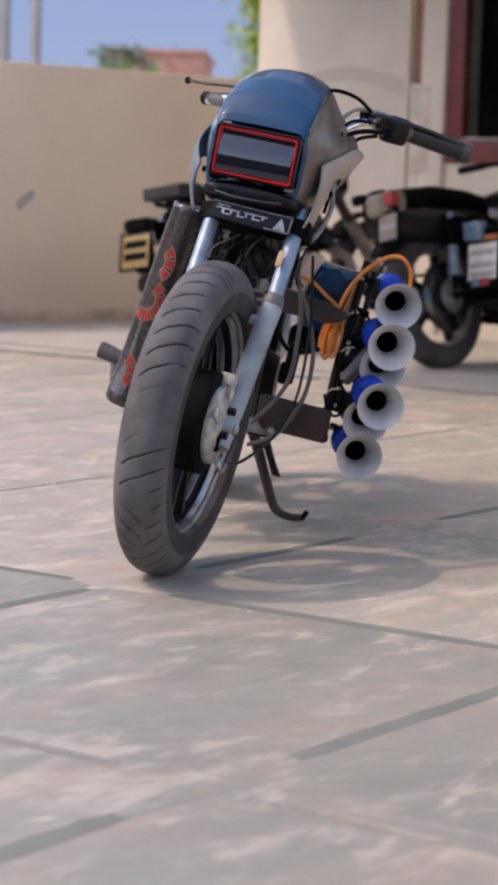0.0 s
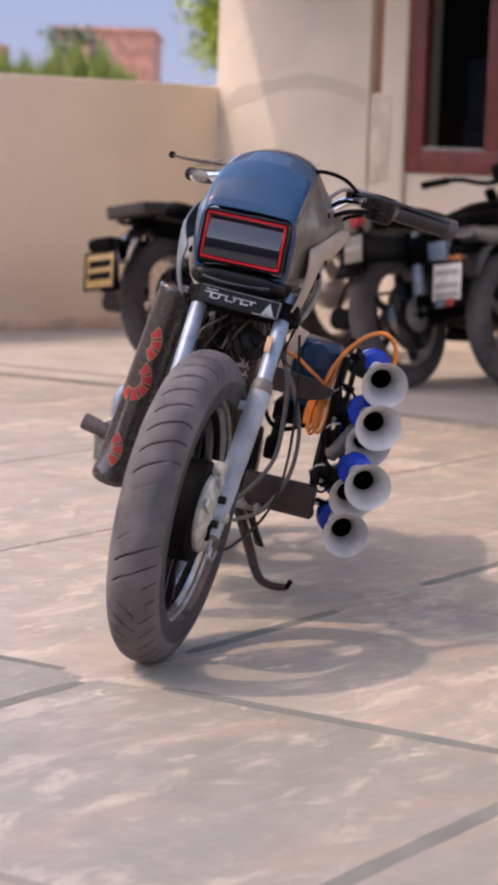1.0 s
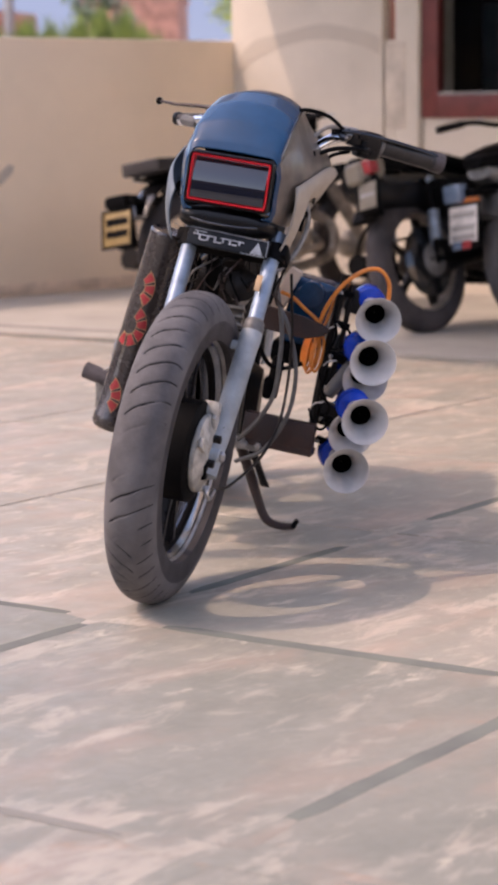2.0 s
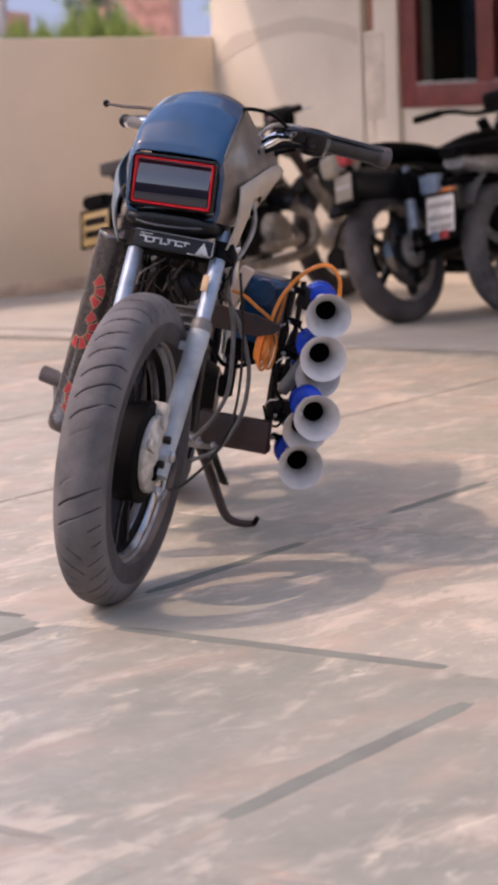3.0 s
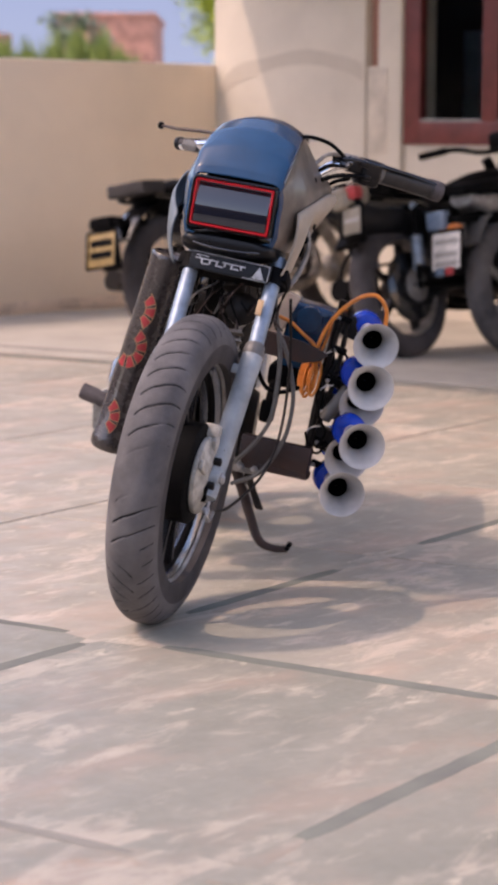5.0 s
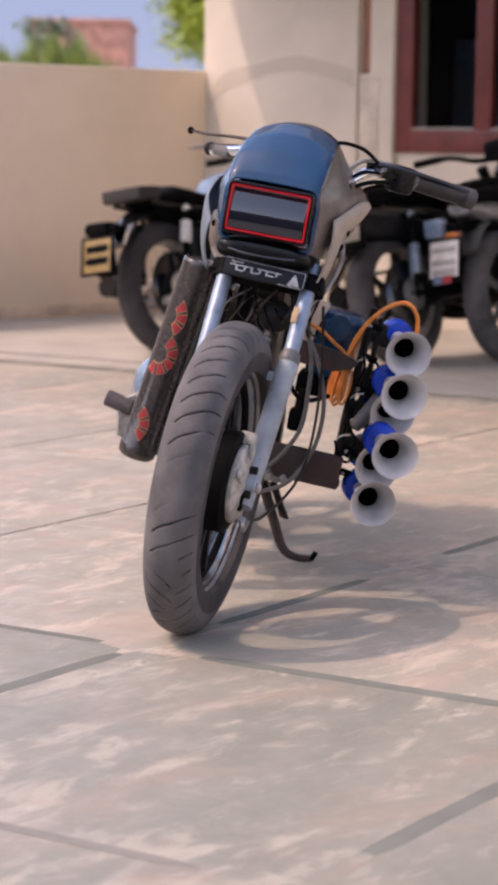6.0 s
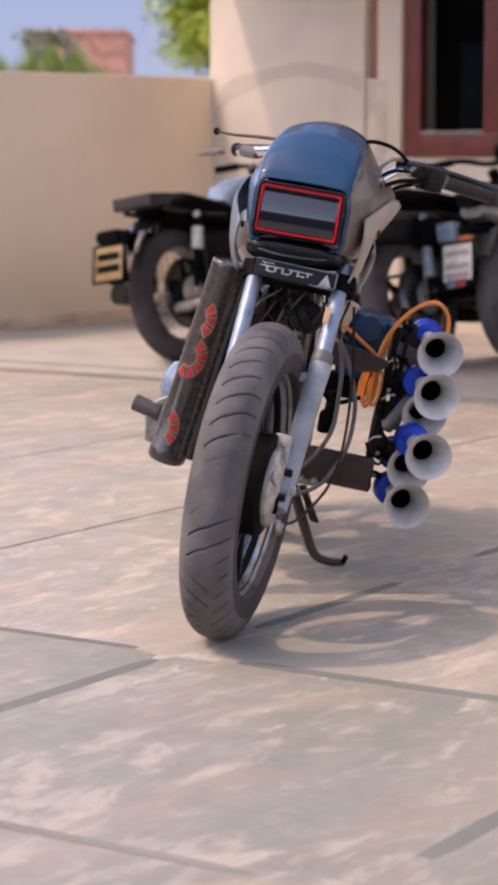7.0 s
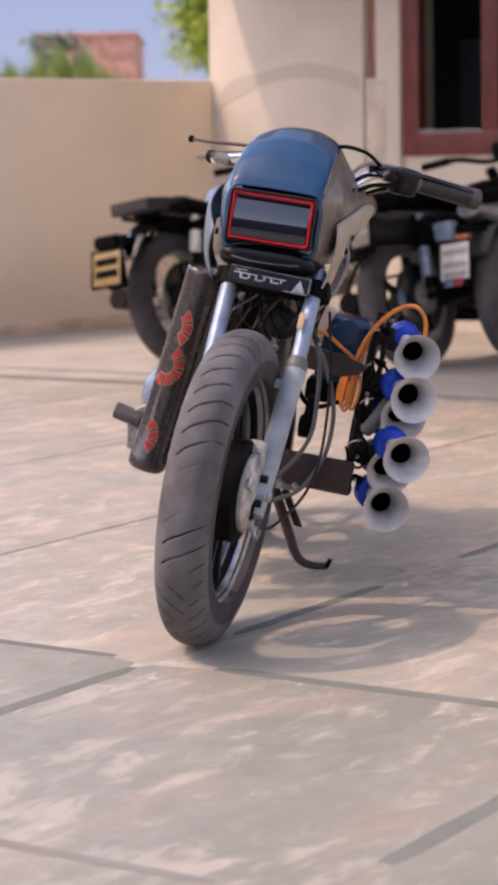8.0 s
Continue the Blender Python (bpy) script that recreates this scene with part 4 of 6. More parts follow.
fp("cable_sleeve", tube([(0.095, 0.40, 0.91), (0.125, 0.41, 0.94), (0.16, 0.435, 0.945)], 0.0035, 8, 5), "black_matt", sw, "black cable sleeve")
fp("grip_end", rod((0.328, 0.584, 0.9227), (0.35, 0.598, 0.919), 0.0226, seg=24), "peg_rubber", bar, "worn grey grip end")
fp("clutch_lever", tube([(0.13, 0.44, 0.958), (0.18, 0.452, 0.962), (0.26, 0.515, 0.952), (0.34, 0.575, 0.935)], (0.009, 0.006), 8, flat=0.6), "black_gloss", bar, "black clutch lever")
fp("brake_lever", tube([(-0.115, 0.475, 0.965), (-0.18, 0.505, 0.962), (-0.24, 0.54, 0.957), (-0.283, 0.572, 0.957)], (0.007, 0.0045), 8, flat=0.6), "rust_iron", bar, "dark brake lever")
fp("lever_ball", lathe([(0.001, -0.008), (0.006, -0.006), (0.008, 0), (0.006, 0.006), (0.001, 0.008)], 14, Matrix.Translation((-0.286, 0.574, 0.957))), "black_matt", bar)
fp("throttle_housing", box(0.05, 0.034, 0.026, (-0.19, 0.508, 0.928), 0.012, (0, 0, -32)), "hose", bar)
for pts, r in (
    ([(0.165, 0.455, 0.955), (0.12, 0.40, 0.99), (0.06, 0.37, 0.985), (0.03, 0.40, 0.9)], 0.0042),
    ([(0.2, 0.46, 0.93), (0.14, 0.41, 0.92), (0.1, 0.38, 0.88), (0.1, 0.36, 0.78)], 0.005),
    ([(0.17, 0.47, 0.92), (0.13, 0.45, 0.90), (0.11, 0.44, 0.84), (0.1, 0.42, 0.74)], 0.004),
    ([(0.112, 0.36, 0.82), (0.126, 0.36, 0.76), (0.112, 0.34, 0.70), (0.088, 0.3, 0.66)], 0.0056),
):
    fp("control_cable", tube(pts, r, 8, 6), "sleeve_grey" if r > 0.0055 else "black_matt", bar)

# wiring between the fork legs
rng = random.Random(3)
for k in range(34):
    x0 = rng.uniform(-0.07, 0.08)
    pts = [(x0, 0.27 + rng.uniform(0, 0.08), 0.70)]
    for j in range(3):
        pts.append((pts[-1][0] + rng.uniform(-0.035, 0.035), 0.25 + rng.uniform(0.0, 0.12), 0.665 - 0.035 * j + rng.uniform(-0.015, 0.015)))
    fp("wire", tube(pts, rng.uniform(0.0013, 0.003), 6, 5), rng.choice(["black_matt", "black_matt", "black_grease", "black_grease", "rust_iron", "rust_iron", "black_matt", "black_grease", "sleeve_grey", "rust_iron", "hose"]), bike)
fp("horn_disc", lathe([(0.03, 0), (0.034, 0.006), (0.034, 0.02), (0.02, 0.03)], 28, pose(0.02, 0.3, 0.62, 80, 0, 10)), "black_grease", bike)

# ---- body: frame, engine, tank, seat, rear wheel ----
rp("frame", join(tube([(0, 0.33, 0.8), (0, 0.42, 0.6), (0.0, 0.5, 0.38), (0, 0.58, 0.24), (0, 0.75, 0.22)], 0.018, 12), tube([(0, 0.4, 0.86), (0, 0.7, 0.72), (0, 0.95, 0.66)], 0.02, 12), tube([(0.09, 0.9, 0.66), (0.1, 1.2, 0.7), (0.09, 1.45, 0.74)], 0.013, 10), tube([(-0.09, 0.9, 0.66), (-0.1, 1.2, 0.7), (-0.09, 1.45, 0.74)], 0.013, 10), tube([(0.08, 0.9, 0.66), (0.1, 0.88, 0.45), (0.08, 0.84, 0.24)], 0.016, 10), tube([(-0.08, 0.9, 0.66), (-0.1, 0.88, 0.45), (-0.08, 0.84, 0.24)], 0.016, 10)), "black_matt", bike, "black tubular frame")
eng = rp("engine", join(box(0.2, 0.28, 0.2, (0, 0.68, 0.34), 0.03, seg=3), lathe([(0.08, -0.02), (0.085, 0), (0.07, 0.03), (0.03, 0.035)], 32, Matrix.Translation((0.1, 0.7, 0.34)) @ TO_X), lathe([(0.085, -0.03), (0.08, -0.01), (0.05, 0.0)], 32, Matrix.Translation((-0.1, 0.7, 0.34)) @ TO_X)), "black_grease", bike, "oil-stained dark engine block")
for k in range(8):
    rp("cooling_fin", box(0.14, 0.13, 0.006, (0.0, 0.575 + 0.004 * k, 0.42 + 0.018 * k), 0.002, (-8, 0, 0)), "steel", eng)
rp("cylinder_head", box(0.11, 0.1, 0.07, (0, 0.6, 0.59), 0.015), "black_grease", eng)
rp("header_pipe", tube([(-0.02, 0.56, 0.54), (-0.05, 0.46, 0.5), (-0.1, 0.44, 0.4), (-0.17, 0.46, 0.3)], 0.017, 12), "black_grease", eng)
rp("carburettor", join(rod((0.03, 0.68, 0.56), (0.05, 0.76, 0.56), 0.026), box(0.05, 0.05, 0.06, (0.04, 0.7, 0.52), 0.01)), "steel", eng)
tank_secs = []
for y, w, zt, zb in ((0.46, 0.05, 0.84, 0.74), (0.52, 0.09, 0.87, 0.70), (0.62, 0.11, 0.885, 0.68), (0.76, 0.11, 0.86, 0.67), (0.88, 0.08, 0.81, 0.68), (0.94, 0.05, 0.77, 0.7)):
    tank_secs.append([(w * math.copysign(abs(math.cos(a)) ** 0.7, math.cos(a)), y, (zt + zb) / 2 + (zt - zb) / 2 * math.copysign(abs(math.sin(a)) ** 0.8, math.sin(a))) for a in [2 * math.pi * k / 24 for k in range(24)]])
# added bulk, shaped to close light gaps in the shadow on the ground
rp("shadow_bulk", loft([[(w * math.copysign(abs(math.cos(a)) ** 0.5, math.cos(a)), y, z + h * math.copysign(abs(math.sin(a)) ** 0.5, math.sin(a))) for a in [2 * math.pi * k / 24 for k in range(24)]] for y, w, z, h in ((0.72, 0.05, 0.6, 0.1), (0.75, 0.085, 0.58, 0.13), (0.87, 0.1, 0.52, 0.2), (0.95, 0.105, 0.5, 0.22), (1.02, 0.1, 0.53, 0.2), (1.1, 0.09, 0.62, 0.12), (1.14, 0.07, 0.64, 0.08))]), "black_satin", bike, "black bulk under the saddle added to close the cast shadow")
rp("fuel_tank", loft(tank_secs), "brown_gloss", bike, "dark gloss fuel tank")
rp("saddle", loft([[(w * math.copysign(abs(math.cos(a)) ** 0.6, math.cos(a)), y, z + 0.04 * math.sin(a)) for a in [2 * math.pi * k / 20 for k in range(20)]] for y, w, z in ((0.88, 0.05, 0.74), (0.95, 0.1, 0.75), (1.15, 0.12, 0.76), (1.35, 0.1, 0.79), (1.45, 0.06, 0.81))]), "seat", bike, "black saddle")
RAX = Matrix.Translation((0, 1.27, 0.312)) @ TO_X
rw = rp("rear_wheel", lathe([(0.237, 0.04), (0.22, 0.03), (0.205, 0), (0.22, -0.03), (0.237, -0.04), (0.2, 0), (0.237, 0.04)], 48, RAX, False), "alu", bike, "alloy rear rim")
tm = tyre_mesh(0.312, 0.055, 0.06, 160, 25, 0)
tm.transform(REAR @ RAX)
finish("tyre", tm, [M["rubber"], M["groove"], M["sidewall"]], rw, "black rear tyre", 60)
for k in range(6):
    bm = spoke_bm(0.22, k * math.pi / 3, 0.02)
    bm.transform(RAX)
    rp("spoke", bm, "black_gloss", rw)
for s in (1, -1):
    rp("swing_arm", tube([(0.075 * s, 0.85, 0.3), (0.085 * s, 1.05, 0.305), (0.09 * s, 1.29, 0.312)], 0.018, 10), "black_matt", bike)
    rp("shock_absorber", join(rod((0.11 * s, 1.22, 0.36), (0.11 * s, 1.12, 0.66), 0.012), lathe([(0.026, 0.03), (0.026, 0.2)], 20, aim((0.11 * s, 1.22, 0.36), (0.11 * s, 1.12, 0.66))[0])), "chrome", bike)
arc = [(0.0, 1.27 + 0.36 * math.cos(a), 0.312 + 0.36 * math.sin(a)) for a in [radians(20 + 14 * k) for k in range(9)]]
rp("rear_fender", tube(arc, 0.065, 12, 3, 0.25), "black_gloss", bike, "black rear mudguard")

# tall resonator can on the side
can_a, can_b = Vector((-0.136, 0.352, 0.706)), Vector((-0.213, 0.40, 0.262))
cm, cl = aim(can_a, can_b)
can = bp("exhaust_can", lathe([(0.033, 0.004), (0.037, 0.0), (0.0395, 0.004), (0.039, 0.012), (0.0385, cl * 0.5), (0.0385, cl - 0.03), (0.041, cl - 0.026), (0.041, cl - 0.006), (0.037, cl)], 40, cm), "can_brown", bike, "tall dark gloss can with a red and gold banded decal")


face = (cm.to_3x3().inverted() @ (BODY.to_3x3().inverted() @ Vector((-0.05, -1.0, 0.1))))
A0 = math.atan2(face.y, face.x)
side_a = (cm.to_3x3().inverted() @ Vector((1, 0, 0)))
SGN = 1 if math.sin(math.atan2(side_a.y, side_a.x) - A0) > 0 else -1


def can_arc(z0, a0, r_in, r_out, q0, q1, material, lift):
    """A curved ring segment lying on the can, q in degrees from straight down."""
    bm = bmesh.new()
    n, k = 8, 4
    g = []
    for i in range(n + 1):
        q = radians(q0 + (q1 - q0) * i / n)
        row = []
        for j in range(k + 1):
            rr = r_in + (r_out - r_in) * j / k
            ang = A0 + SGN * (a0 + 0.8 * rr * math.sin(q) / 0.0386)
            row.append(bm.verts.new(((0.0386 + lift) * math.cos(ang), (0.0386 + lift) * math.sin(ang), z0 + rr * math.cos(q))))
        g.append(row)
    for i in range(n):
        for j in range(k):
            bm.faces.new((g[i][j], g[i + 1][j], g[i + 1][j + 1], g[i][j + 1]))
    bm.transform(cm)
    bp("decal_band" if material != "gold" else "decal_line", bm, material, can)


for z0, a0, q_lo, q_hi in ((0.128, -0.5, 40, 149), (0.213, -0.32, -28, 159), (0.378, -0.55, 48, 157)):
    can_arc(z0, a0, 0.0205, 0.0485, q_lo - 3, q_hi + 3, "gold", 0.0006)
    q = q_lo
    while q < q_hi - 12:
        can_arc(z0, a0, 0.0225, 0.0465, q + 2, min(q + 30, q_hi) - 2, "red_decal", 0.0012)
        can_arc(z0, a0, 0.0225, 0.0465, q + 31, min(q + 38, q_hi + 4), "can_brown", 0.0009)
        q += 39
bp("can_bracket", box(0.03, 0.16, 0.025, (-0.11, 0.45, 0.6), 0.004), "black_matt", can)
bp("leg_guard", tube([(-0.06, 0.5, 0.66), (-0.09, 0.42, 0.64), (-0.105, 0.42, 0.5), (-0.13, 0.47, 0.34), (-0.1, 0.55, 0.26)], 0.022, 12, 5), "black_gloss", bike, "black crash bar")
bp("side_tube", rod((-0.098, 0.372, 0.692), (-0.166, 0.425, 0.275), 0.033, seg=28), "black_gloss", bike, "black gloss tube beside the can")

# footpeg and pedal
peg = bp("footpeg", rod((-0.338, 0.655, 0.336), (-0.275, 0.652, 0.322), 0.019, seg=18), "peg_rubber", bike, "ribbed rubber footpeg")
bp("peg_arm", join(rod((-0.285, 0.653, 0.329), (-0.12, 0.66, 0.3), 0.011), plate([(-0.04, -0.05), (0.04, -0.06), (0.05, 0.02), (0.0, 0.06), (-0.05, 0.03)], 0.008, pose(-0.262, 0.66, 0.305, 0, 0, 20), 0.002)), "caliper", peg, "pale cast peg bracket")
bp("engine_cover", lathe([(0.001, 0.06), (0.04, 0.052), (0.064, 0.034), (0.072, 0.0), (0.07, -0.06)], 36, Matrix.Translation((-0.235, 0.735, 0.37)) @ Matrix.Rotation(radians(-90), 4, "Y") @ Matrix.Rotation(radians(25), 4, "X"), False), "tank_blue", bike, "rounded blue-grey engine cover")

# side stand and spring
stand = bp("side_stand", tube([(0.03, 0.735, 0.22), (0.058, 0.735, 0.165), (0.089, 0.735, 0.102), (0.11, 0.735, 0.062), (0.128, 0.733, 0.046), (0.156, 0.732, 0.041), (0.186, 0.73, 0.046)], (0.0135, 0.008), 12), "rust_iron", bike, "black bent side stand")
bp("stand_foot", box(0.012, 0.022, 0.02, (0.188, 0.73, 0.053), 0.003, (0, 20, 0)), "black_matt", stand)
sp = []
for k in range(60):
    t = k / 59
    sp.append((0.066 + 0.04 * t + 0.0085 * math.cos(k * 1.6), 0.72 + 0.0085 * math.sin(k * 1.6), 0.205 - 0.075 * t))
bp("spring", tube(sp, 0.003, 5, 2), "black_grease", stand)
bp("stand_bracket", join(box(0.05, 0.06, 0.05, (0.045, 0.735, 0.235), 0.006), rod((0.02, 0.7, 0.23), (0.09, 0.7, 0.22), 0.007)), "black_grease", stand)

# bracket bars that carry the air horns
post = bp("horn_post", join(tube([(0.232, 0.53, 0.66), (0.222, 0.53, 0.55), (0.212, 0.531, 0.4), (0.212, 0.532, 0.27)], 0.014, 8, 3, 0.7), tube([(0.25, 0.535, 0.64), (0.243, 0.535, 0.5), (0.225, 0.536, 0.38)], 0.006, 8, 3)), "black_grease", bike, "black flat iron post for the air horns")
for x_, z, w, h in ((0.262, 0.6, 0.05, 0.05), (0.255, 0.49, 0.06, 0.06), (0.24, 0.42, 0.05, 0.05), (0.235, 0.345, 0.05, 0.05)):
    bp("horn_bracket", box(w, 0.05, h, (x_, 0.57, z), 0.008, (0, 15, 10)), "black_grease", post)
for z in (0.62, 0.55, 0.48, 0.41, 0.34, 0.29):
    bp("clip", box(0.035, 0.02, 0.014, (0.24, 0.53, z), 0.003, (0, 12, 0)), "black_matt", post)
    bp("clip_screw", lathe([(0.005, 0), (0.005, 0.006), (0.003, 0.008)], 8, pose(0.228, 0.518, z, 90, 0, 0)), "steel", post)
bp("lower_arm", join(box(0.16, 0.03, 0.06, (0.145, 0.488, 0.303), 0.006, (0, 1, -4)), box(0.15, 0.05, 0.016, (0.15, 0.5, 0.268), 0.003, (0, 1, -4))), "rust_iron", bike, "rusty dark flat iron arm")
bp("upper_arm", plate([(0.06, 0.52), (0.065, 0.572), (0.165, 0.558), (0.21, 0.546), (0.222, 0.538), (0.205, 0.522), (0.17, 0.512)], 0.012, Matrix.Translation((0, 0.486, 0)), 0.002), "rust_iron", bike, "dark pointed flat iron arm")

# air lines and loose wiring along the post
bp("pressure_canister", lathe([(0.008, 0), (0.014, 0.004), (0.015, 0.02), (0.015, 0.085), (0.012, 0.092), (0.006, 0.096)], 20, aim((0.235, 0.5, 0.395), (0.285, 0.5, 0.485))[0]), "hose", post, "dark grey canister on the post")
for pts in (
    [(0.225, 0.5, 0.56), (0.255, 0.49, 0.55), (0.27, 0.5, 0.52), (0.25, 0.51, 0.49)],
    [(0.215, 0.5, 0.5), (0.24, 0.488, 0.5), (0.262, 0.49, 0.512), (0.285, 0.5, 0.505)],
    [(0.21, 0.505, 0.44), (0.225, 0.49, 0.4), (0.245, 0.49, 0.37), (0.23, 0.5, 0.33)],
    [(0.23, 0.5, 0.62), (0.225, 0.49, 0.57), (0.235, 0.49, 0.53), (0.22, 0.5, 0.48)],
    [(0.2, 0.505, 0.36), (0.215, 0.492, 0.33), (0.235, 0.495, 0.32), (0.25, 0.505, 0.34)],
):
    bp("wire", tube(pts, 0.003, 6, 5), "black_matt", post)
for x_, z in ((0.222, 0.545), (0.228, 0.47), (0.214, 0.375)):
    bp("cable_tie", tube([(x_ - 0.012, 0.506, z - 0.012), (x_, 0.5, z), (x_ + 0.016, 0.5, z + 0.004)], 0.0018, 6, 3), "horn", post, "white cable tie")

# compressor, coil of tubing
comp = bp("compressor", join(box(0.1, 0.12, 0.15, (0.155, 0.65, 0.555), 0.018, (0, 6, 0), 3), rod((0.16, 0.585, 0.6), (0.16, 0.56, 0.6), 0.03)), "blue_dark", bike, "dark blue air compressor")
bp("compressor_cap", box(0.07, 0.11, 0.05, (0.12, 0.65, 0.46), 0.012), "black_matt", comp)
bp("cream_bracket", box(0.03, 0.04, 0.1, (0.1, 0.6, 0.6), 0.006, (0, 20, 0)), "cream", comp, "cream plastic bracket")
bp("air_hose", tube([(0.19, 0.51, 0.51), (0.196, 0.508, 0.56), (0.211, 0.508, 0.605), (0.238, 0.512, 0.647), (0.272, 0.52, 0.676), (0.303, 0.53, 0.681), (0.326, 0.54, 0.655), (0.331, 0.548, 0.61)], 0.0047, 10, 8), "orange", bike, "looped orange air tube")
bp("air_hose", tube([(0.19, 0.545, 0.505), (0.203, 0.552, 0.55), (0.216, 0.55, 0.6), (0.24, 0.548, 0.64)], 0.0038, 8, 6), "orange", bike, "orange air tube")
bp("air_hose", tube([(0.096, 0.536, 0.599), (0.125, 0.534, 0.59), (0.155, 0.533, 0.57), (0.185, 0.53, 0.55), (0.205, 0.529, 0.52)], 0.0042, 10, 8), "orange", bike, "orange air tube")
for k in range(5):
    cx, rr = 0.172 + 0.005 * k, 0.024 + 0.004 * (k % 3)
    loop = [(cx + 0.36 * rr * math.cos(a) + 0.002 * k, 0.53 - 0.004 * k, 0.48 + 1.35 * rr * math.sin(a) + (0.25 + 0.1 * (k % 3)) * rr * math.cos(a)) for a in [2 * math.pi * j / 12 for j in range(13)]]
    bp("tubing_coil", tube(loop, 0.0031, 8, 4), "orange", bike, "bundled orange tubing")

# hoses in front of the engine
for pts, r in (
    ([(0.088, 0.40, 0.68), (0.098, 0.436, 0.62), (0.122, 0.435, 0.532), (0.128, 0.436, 0.459), (0.126, 0.437, 0.385), (0.1, 0.445, 0.325), (0.06, 0.47, 0.27)], 0.005),
    ([(0.08, 0.42, 0.66), (0.1, 0.455, 0.59), (0.13, 0.455, 0.54), (0.155, 0.454, 0.48), (0.167, 0.453, 0.42), (0.16, 0.456, 0.34), (0.12, 0.46, 0.26), (0.06, 0.48, 0.22)], 0.0048),
    ([(0.07, 0.44, 0.5), (0.1, 0.46, 0.45), (0.13, 0.48, 0.44), (0.17, 0.5, 0.455)], 0.005),
):
    bp("hose", tube(pts, r, 10, 6), "hose" if pts[-1][2] < 0.4 else "black_matt", bike, "grey rubber hose" if pts[-1][2] < 0.4 else "black rubber hose")
bp("regulator", join(box(0.03, 0.05, 0.05, (0.1, 0.58, 0.38), 0.01), rod((0.11, 0.57, 0.45), (0.105, 0.57, 0.36), 0.014)), "black_matt", bike)
bp("bolt_plate", join(box(0.09, 0.03, 0.03, (0.075, 0.5, 0.262), 0.006), *[lathe([(0.008, 0), (0.008, 0.012), (0.005, 0.015)], 6, pose(0.045 + 0.03 * k, 0.485, 0.262, 90, 0, 0)) for k in range(3)]), "steel", bike)


# six trumpet horns, mouths towards the front
def trumpet(mouth, tilt):
    mouth = Vector(mouth)
    axis = Vector((0.33 - 0.5 * tilt, -0.93, -0.08 - tilt)).normalized()
    bell = Vector((0.31 - 0.5 * tilt, -0.94, -0.09 - 0.5 * tilt)).normalized()
    neck = mouth - axis * 0.15
    m, length = aim(neck, mouth)
    mb = aim(mouth - bell * 0.15, mouth)[0]
    slip = neck - (mouth - bell * 0.15)

    def bent(bm):
        for v in bm.verts:
            v.co += slip * min(1.0, max(0.0, ((mouth - v.co).dot(bell) - 0.05) / 0.1)) ** 1.4
        return bm

    prof = [(0.016, 0.0), (0.017, 0.03), (0.0215, 0.06), (0.026, 0.09), (0.033, 0.12), (0.0415, 0.14), (0.047, 0.149), (0.0495, 0.1515), (0.049, 0.153), (0.0465, 0.151), (0.0415, 0.1445), (0.0352, 0.1345), (0.0292, 0.121), (0.0248, 0.104), (0.0222, 0.086), (0.0208, 0.07), (0.0195, 0.055)]
    h = part("air_horn", bent(lathe(prof, 44, mb, False)), M["horn"], bike, "white-grey plastic trumpet air horn", 40)
    # black plug: the deep shade inside the horn is put into its colour
    part("throat", bent(lathe([(0.0222, 0.085), (0.0208, 0.077), (0.012, 0.0735), (0.001, 0.073)], 30, mb, False)), M["horn_shade"], h)
    cap = lathe([(0.016, 0.014), (0.026, 0.011), (0.034, 0.008), (0.037, 0.002), (0.037, -0.003), (0.0345, -0.004), (0.0345, -0.009), (0.037, -0.01), (0.037, -0.026), (0.034, -0.033), (0.024, -0.037), (0.012, -0.038), (0.01, -0.055), (0.004, -0.056)], 32, m)
    part("horn_cap", cap, M["blue_plastic"], h, "bright blue horn diaphragm cap", 35)


for q in ((0.383, 0.45, 0.523), (0.387, 0.36, 0.444), (0.345, 0.50, 0.388), (0.373, 0.34, 0.321), (0.315, 0.49, 0.272), (0.319, 0.41, 0.205)):
    trumpet(q, 0.08 if q[2] > 0.5 else 0.0)


